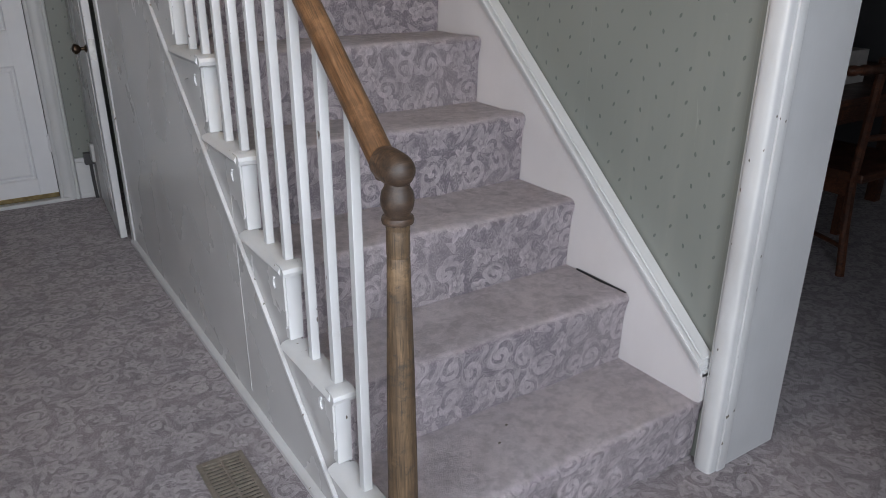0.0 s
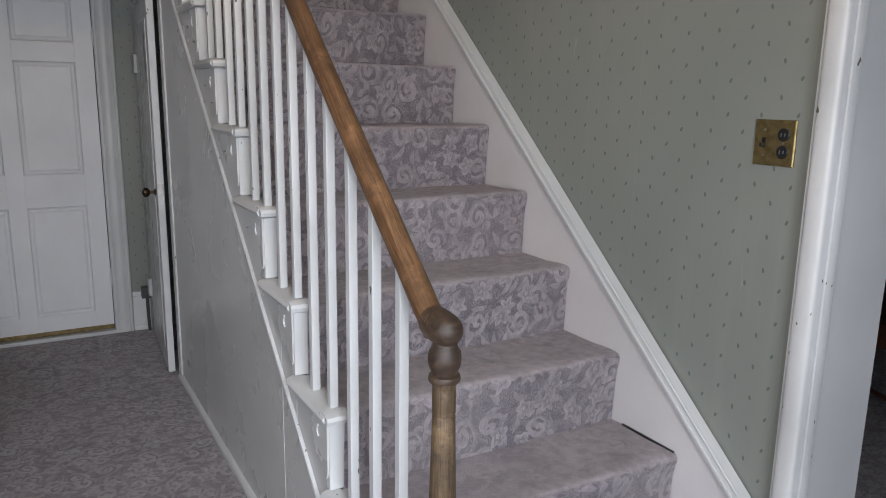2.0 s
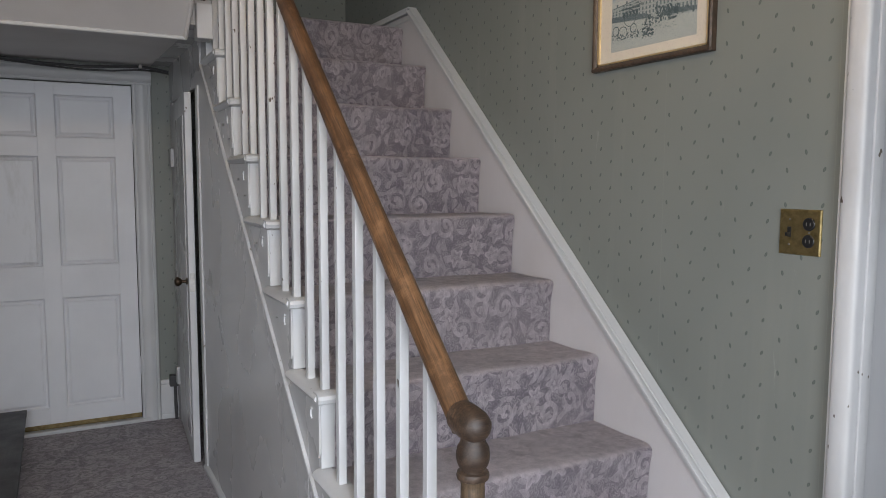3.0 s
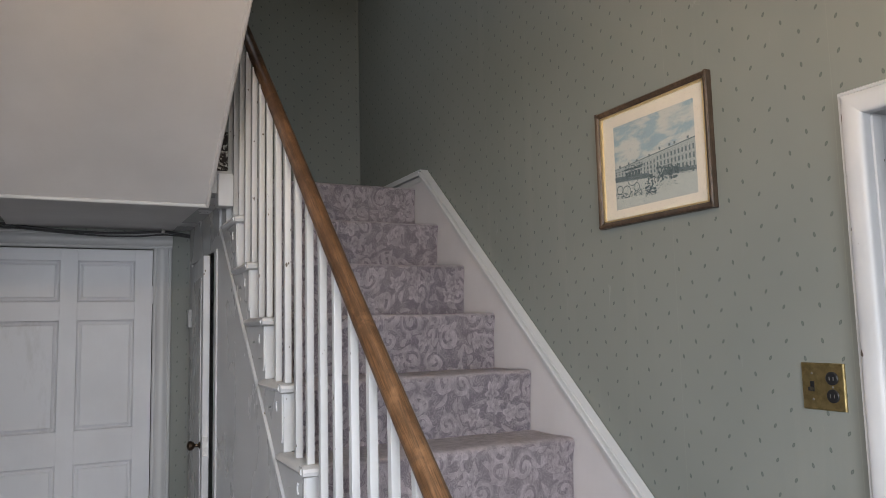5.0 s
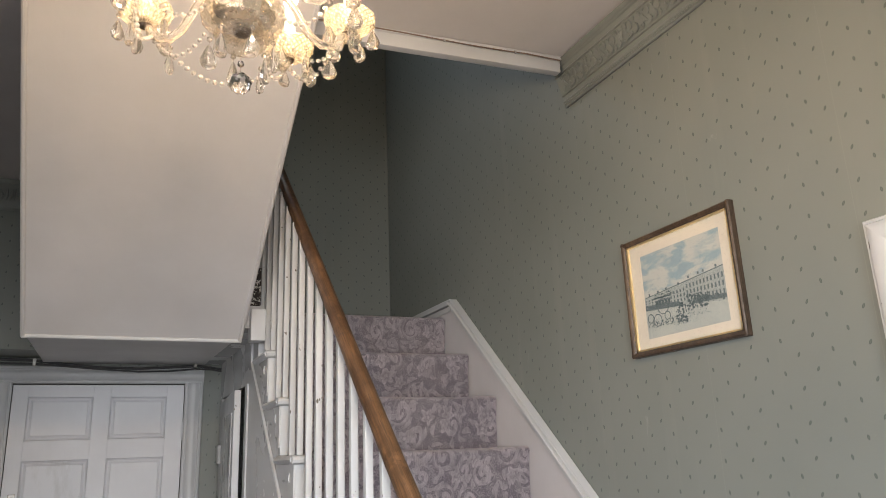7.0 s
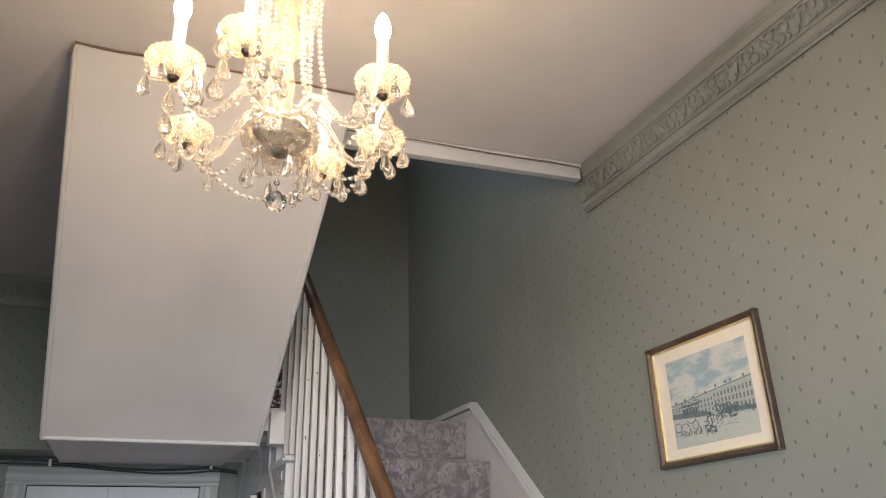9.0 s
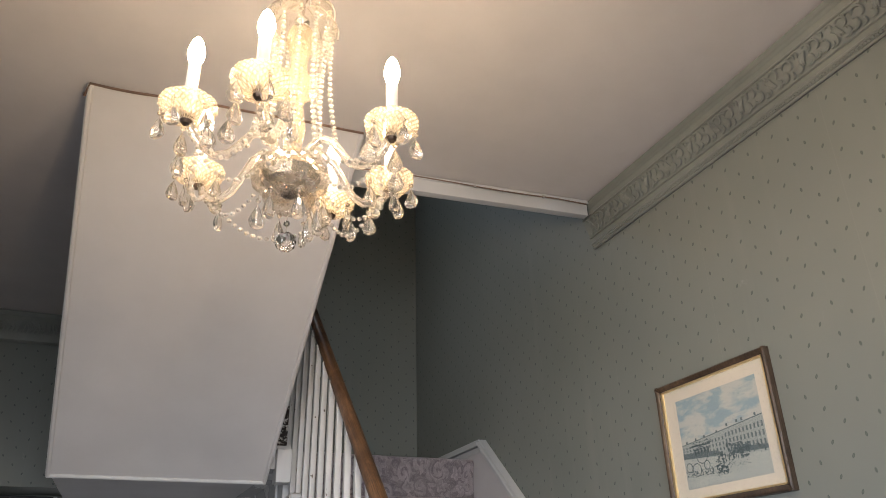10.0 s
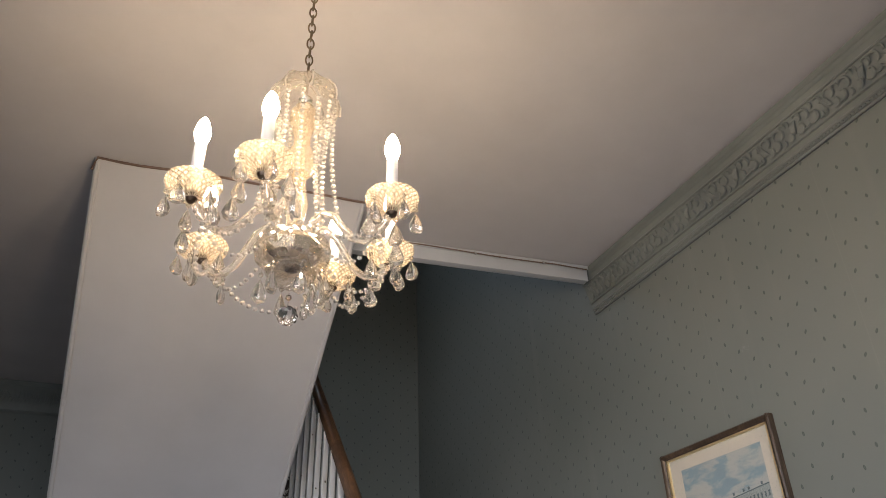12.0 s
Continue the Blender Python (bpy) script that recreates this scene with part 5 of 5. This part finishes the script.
def studded(profile, seg=28, steps=4):
    """A turned glass body cut with small diamonds."""
    bm, rows = bmesh.new(), []
    fine = []
    for (r0, z0), (r1, z1_) in zip(profile, profile[1:]):
        fine += [(r0 + (r1 - r0) * k / steps, z0 + (z1_ - z0) * k / steps) for k in range(steps)]
    for i_, (r, zz) in enumerate(fine + [profile[-1]]):
        rows.append([bm.verts.new((AX + rr * math.cos(a), AY + rr * math.sin(a), zz)) for a, rr in [(2 * math.pi * k / seg, r + (0.0008 if (k + i_) % 2 else -0.0008)) for k in range(seg)]])
    for p, q in zip(rows, rows[1:]):
        for k in range(seg):
            bm.faces.new((p[k], p[(k + 1) % seg], q[(k + 1) % seg], q[k]))
    bmesh.ops.triangulate(bm, faces=bm.faces[:])
    return bm


part("glass_vase", studded([(0.010, 2.560), (0.020, 2.552), (0.028, 2.536), (0.029, 2.518), (0.022, 2.496), (0.016, 2.472), (0.017, 2.452), (0.026, 2.432), (0.034, 2.412), (0.033, 2.396), (0.022, 2.386)]), VASEG, lamp, "textured pressed-glass vase")
part("lower_stem", lathe(bmesh.new(), [(0.014, 2.388), (0.020, 2.380), (0.013, 2.370), (0.017, 2.340), (0.022, 2.310), (0.016, 2.275), (0.020, 2.245)], C, 20), VASEG, lamp, "glass lower stem", True)
part("hub", lathe(bmesh.new(), [(0.020, 2.248), (0.034, 2.246), (0.040, 2.238), (0.036, 2.228), (0.022, 2.224)], C, 24), CHROME, lamp, "plated arm hub", True)


def bowl(profile, seg, facet):
    bm = bmesh.new()
    lathe(bm, profile, C, seg)
    return bm


part("bowl", bowl([(0.022, 2.240), (0.050, 2.236), (0.066, 2.224), (0.072, 2.206), (0.068, 2.188), (0.052, 2.174), (0.030, 2.168)], 16, True), BOWLG, lamp, "large faceted glass bowl")
part("bowl_core", lathe(bmesh.new(), [(0.012, 2.236), (0.042, 2.230), (0.056, 2.212), (0.050, 2.190), (0.026, 2.176)], C, 11), CHROME, lamp, "silvered core")
part("bottom_cup", lathe(bmesh.new(), [(0.016, 2.174), (0.014, 2.168), (0.010, 2.166)], C, 16), BRONZE, lamp, "dark metal nut", True)
part("bottom_dish", lathe(bmesh.new(), [(0.046, 2.166), (0.047, 2.160), (0.040, 2.148), (0.026, 2.139), (0.010, 2.136)], C, 20), BOWLG, lamp, "cut-glass bottom dish")


def bead_line(bm, pts, size, gap):
    """Small cut beads strung along a line of points."""
    pts = [Vector(p) for p in pts]
    acc, nxt = 0.0, 0.0
    for a, b in zip(pts, pts[1:]):
        d = (b - a).length
        while nxt <= acc + d and d > 0:
            p = a.lerp(b, (nxt - acc) / d)
            bmesh.ops.create_icosphere(bm, subdivisions=1, radius=size, matrix=Matrix.Translation(p) @ Matrix.Diagonal((1, 1, 0.85, 1)))
            nxt += gap
        acc += d
    return bm


for k in range(12):
    deg = 15 + 30 * k
    p0, p1 = polar(0.064, deg, 2.575), polar(0.060 + 0.022 * (k % 2), deg, 2.268)
    pts = [p0.lerp(p1, t) - (p0 - C).normalized() * 0 + Vector((AX - p0.x, AY - p0.y, 0)) * 0.18 * math.sin(math.pi * t) for t in [j / 10 for j in range(11)]]
    part("bead_string", bead_line(bmesh.new(), pts, 0.0054, 0.0128), BEADG, lamp, "string of small crystal beads")["kind"] = "stuff"


def drop(bm, p, length, width):
    """A flat almond drop hanging from p under a small bead."""
    p = Vector(p)
    bmesh.ops.create_icosphere(bm, subdivisions=1, radius=0.0055, matrix=Matrix.Translation(p - Vector((0, 0, 0.007))))
    tube(bm, [p + Vector((0, 0, 0.004)), p - Vector((0, 0, 0.018))], 0.0007, 4)
    prof = [(0.0008, -0.016), (width * 0.35, -0.016 - length * 0.16), (width * 0.72, -0.016 - length * 0.42), (width, -0.016 - length * 0.68), (width * 0.78, -0.016 - length * 0.88), (0.001, -0.016 - length)]
    return lathe(bm, prof[::-1], p, 8, Matrix.Rotation(p.x * 40, 4, "Z") @ Matrix.Diagonal((1, 0.6, 1, 1)))


ARMS = (-116, -159, -45, 138, 10, 55)
AR, AZ = 0.204, 2.244
for n_, deg in enumerate(ARMS):
    bm = bmesh.new()
    shape = [(0.022, 2.236), (0.040, 2.262), (0.062, 2.274), (0.084, 2.262), (0.104, 2.232), (0.124, 2.204), (0.148, 2.192), (0.172, 2.198), (0.190, 2.216), (0.200, 2.240), (AR, AZ - 0.008)]
    tube(bm, [polar(r, deg, zz) for r, zz in shape], 0.0076, 10)
    arm = part("arm", bm, ARMG, lamp, "curved clear glass arm", True)
    tip = polar(AR, deg, 0)
    part("arm_cup", lathe(bmesh.new(), [(0.007, AZ - 0.016), (0.010, AZ - 0.012), (0.012, AZ - 0.004), (0.008, AZ)], tip, 14), BRONZE, arm, "dark metal cup", True)
    bm = bmesh.new()
    rows = []
    outer = [(0.010, -0.010), (0.020, -0.008), (0.029, -0.004), (0.037, 0.001), (0.043, 0.007), (0.047, 0.014), (0.0485, 0.021), (0.0470, 0.026), (0.0445, 0.023), (0.030, 0.008), (0.010, 0.003)]
    for i_, (r, dz) in enumerate(outer):
        row = []
        for k in range(40):
            a = 2 * math.pi * k / 40
            stud = 0.0010 * (1 if (k + i_) % 2 else -1) if 0 < i_ < 7 else 0.0
            rr = (r + stud) * (1 + 0.014 * math.cos(10 * a) * (r / 0.048) ** 2)
            row.append(bm.verts.new((tip.x + rr * math.cos(a), tip.y + rr * math.sin(a), AZ + dz - stud * 0.6)))
        rows.append(row)
    for p, q in zip(rows, rows[1:]):
        for k in range(40):
            bm.faces.new((p[k], p[(k + 1) % 40], q[(k + 1) % 40], q[k]))
    bmesh.ops.triangulate(bm, faces=bm.faces[:])
    part("drip_pan", bm, FROST, arm, "pressed-glass drip pan")
    part("candle_sleeve", lathe(bmesh.new(), [(0.0105, AZ + 0.004), (0.0105, AZ + 0.105), (0.009, AZ + 0.108)], tip, 16), SLEEVE, arm, "white candle sleeve", True)
    part("bulb", lathe(bmesh.new(), [(0.007, AZ + 0.106), (0.0108, AZ + 0.114), (0.0142, AZ + 0.126), (0.0146, AZ + 0.135), (0.0122, AZ + 0.147), (0.009, AZ + 0.158), (0.004, AZ + 0.166), (0.001, AZ + 0.169)], tip, 16), BULB, arm, "glowing candle bulb", True)
    for j in range(5):
        a = deg + 36 + 72 * j
        q = tip + Vector((0.043 * math.cos(radians(a)), 0.043 * math.sin(radians(a)), AZ + 0.010))
        if j in (1, 3):
            part("drop", drop(bmesh.new(), q + Vector((0.012 * math.cos(radians(a)), 0.012 * math.sin(radians(a)), -0.034)), 0.046, 0.0150), DROPG, arm, "almond crystal drop")
        part("drop", drop(bmesh.new(), q, 0.042 + 0.006 * (j % 2), 0.0150), DROPG, arm, "almond crystal drop")
order = sorted(ARMS)
for a, b in zip(order, order[1:] + [order[0] + 360]):
    p0, p1 = polar(AR - 0.03, a + 4, AZ - 0.045), polar(AR - 0.03, b - 4, AZ - 0.045)
    mid = polar(0.165, (a + b) / 2, AZ - 0.088)
    pts = [(1 - t) ** 2 * p0 + 2 * t * (1 - t) * (2 * mid - (p0 + p1) / 2) + t ** 2 * p1 for t in [j / 12 for j in range(13)]]
    part("bead_swag", bead_line(bmesh.new(), pts, 0.0056, 0.0138), BEADG, lamp, "hanging swag of crystal beads")["kind"] = "stuff"
    part("drop", drop(bmesh.new(), polar(0.052, (a + b) / 2, 2.160), 0.048, 0.0148), DROPG, lamp, "almond crystal drop")
    q0, q1 = polar(AR - 0.01, a, AZ - 0.03), polar(0.058, a, 2.205)
    pts = [q0.lerp(q1, t) - Vector((0, 0, 0.055 * math.sin(math.pi * t))) for t in [j / 10 for j in range(11)]]
    part("bead_swag", bead_line(bmesh.new(), pts, 0.0050, 0.0128), BEADG, lamp, "hanging swag of crystal beads")["kind"] = "stuff"
bm = bmesh.new()
bmesh.ops.create_icosphere(bm, subdivisions=2, radius=0.019, matrix=Matrix.Translation((AX, AY, 2.076)))
tube(bm, [(AX, AY, 2.136), (AX, AY, 2.094)], 0.001, 5)
bmesh.ops.create_icosphere(bm, subdivisions=1, radius=0.0065, matrix=Matrix.Translation((AX, AY, 2.112)))
part("ball", bm, BALLG, lamp, "faceted crystal ball")

# ---- dining room beyond the opening ----
chair = thing("dining_chair", (2.77, 0.68, 0), "dark mahogany chair with a turned top rail and plain seat", "chair")
legs = {"front": ((2.55, 0.475), (2.91, 0.38)), "rear": ((2.65, 0.88), (3.03, 0.78))}
for x, y in legs["front"]:
    part("back_leg", tube(bmesh.new(), [(x, y, 0), (x - 0.005, y + 0.02, 0.22), (x - 0.02, y + 0.025, 0.43), (x - 0.07, y - 0.01, 0.70), (x - 0.13, y - 0.05, 0.95)], 0.019, 8), DARK_WOOD, chair, "", True)
for x, y in legs["rear"]:
    part("front_leg", a_box(x - 0.018, x + 0.018, y - 0.018, y + 0.018, 0, 0.42, 0.003), DARK_WOOD, chair)
part("seat", a_box(2.51, 3.02, 0.45, 0.92, 0.43, 0.47, 0.01), DARK_WOOD, chair, "plain dark seat")
part("seat_rail", a_box(2.53, 2.57, 0.50, 0.89, 0.36, 0.43), DARK_WOOD, chair)
part("stretcher", tube(bmesh.new(), [(2.55, 0.49, 0.13), (2.65, 0.87, 0.15)], 0.011, 8), DARK_WOOD, chair, "", True)
bm = bmesh.new()
spin = [(2.22 + 0.62 * t, 0.455 - 0.14 * t, 0.915) for t in [j / 30 for j in range(31)]]
tube(bm, spin, [0.013 + 0.009 * abs(math.sin(j * 1.1)) for j in range(31)], 10)
part("top_rail", bm, DARK_WOOD, chair, "turned top rail", True)
part("back_rail", tube(bmesh.new(), [(2.50, 0.475, 0.62), (2.86, 0.38, 0.62)], 0.014, 8), DARK_WOOD, chair, "", True)

table = thing("dining_table", (3.0, 1.3, 0), "dark brown wooden dining table", "table")
part("tabletop", a_box(2.45, 3.85, 0.62, 1.75, 0.715, 0.745, 0.008), DARK_WOOD, table)
part("apron", a_box(2.52, 3.78, 0.70, 0.72, 0.61, 0.714), DARK_WOOD, table)
part("apron", a_box(2.52, 2.54, 0.725, 1.68, 0.61, 0.714), DARK_WOOD, table)
for x in (2.56, 3.74):
    for y in (0.96, 1.66):
        part("leg", a_box(x - 0.03, x + 0.03, y - 0.015, y + 0.045, 0, 0.609, 0.004), DARK_WOOD, table)
carton = thing("carton", (3.0, 0.96, 0.745), "pale cardboard carton on the dining table", "box")
part("carton_body", a_box(2.86, 3.10, 0.84, 1.06, 0.746, 0.90, 0.003), plain("pale_card", (0.42, 0.40, 0.39), 0.8), carton)
cab = thing("sideboard", (3.5, 2.25, 0), "dim brown wooden sideboard against the wall", "sideboard")
part("carcass", a_box(2.6, 4.1, 2.05, 2.48, 0.12, 1.0, 0.006), timber("brown_oak", (0.07, 0.038, 0.02), (0.14, 0.08, 0.045), 0.4, 0), cab)
for k in range(3):
    d = part("cupboard_front", a_box(2.63 + 0.49 * k, 3.09 + 0.49 * k, 2.03, 2.049, 0.2, 0.95, 0.003), DARK_WOOD, cab)
    part("pull", a_box(2.84 + 0.49 * k, 2.88 + 0.49 * k, 2.012, 2.029, 0.6, 0.615), BRASS, d)
for x in (2.66, 4.04):
    part("foot", a_box(x - 0.03, x + 0.03, 2.08, 2.14, 0, 0.119), DARK_WOOD, cab)

# small dirt specks on the stair carpet and floor
bm = bmesh.new()
for x, y, z in ((0.40, NOSE_Y + 0.13, NOSE_Z + 0.002), (0.46, NOSE_Y + 0.18, NOSE_Z + 0.002), (1.05, -0.13, 0.002), (1.09, -0.11, 0.002), (-0.16, 1.15, 0.002), (-0.3, 2.6, 0.002), (-0.38, 2.4, 0.002)):
    bmesh.ops.create_icosphere(bm, subdivisions=1, radius=0.004, matrix=Matrix.Translation((x, y, z)) @ Matrix.Diagonal((1.2, 0.8, 0.5, 1)))
ob = new("crumbs", mesh_of("crumbs", bm, plain("crumb", (0.16, 0.14, 0.12), 0.9)))
tagged(ob, "small crumbs scattered on the carpet", "debris", kind="stuff")
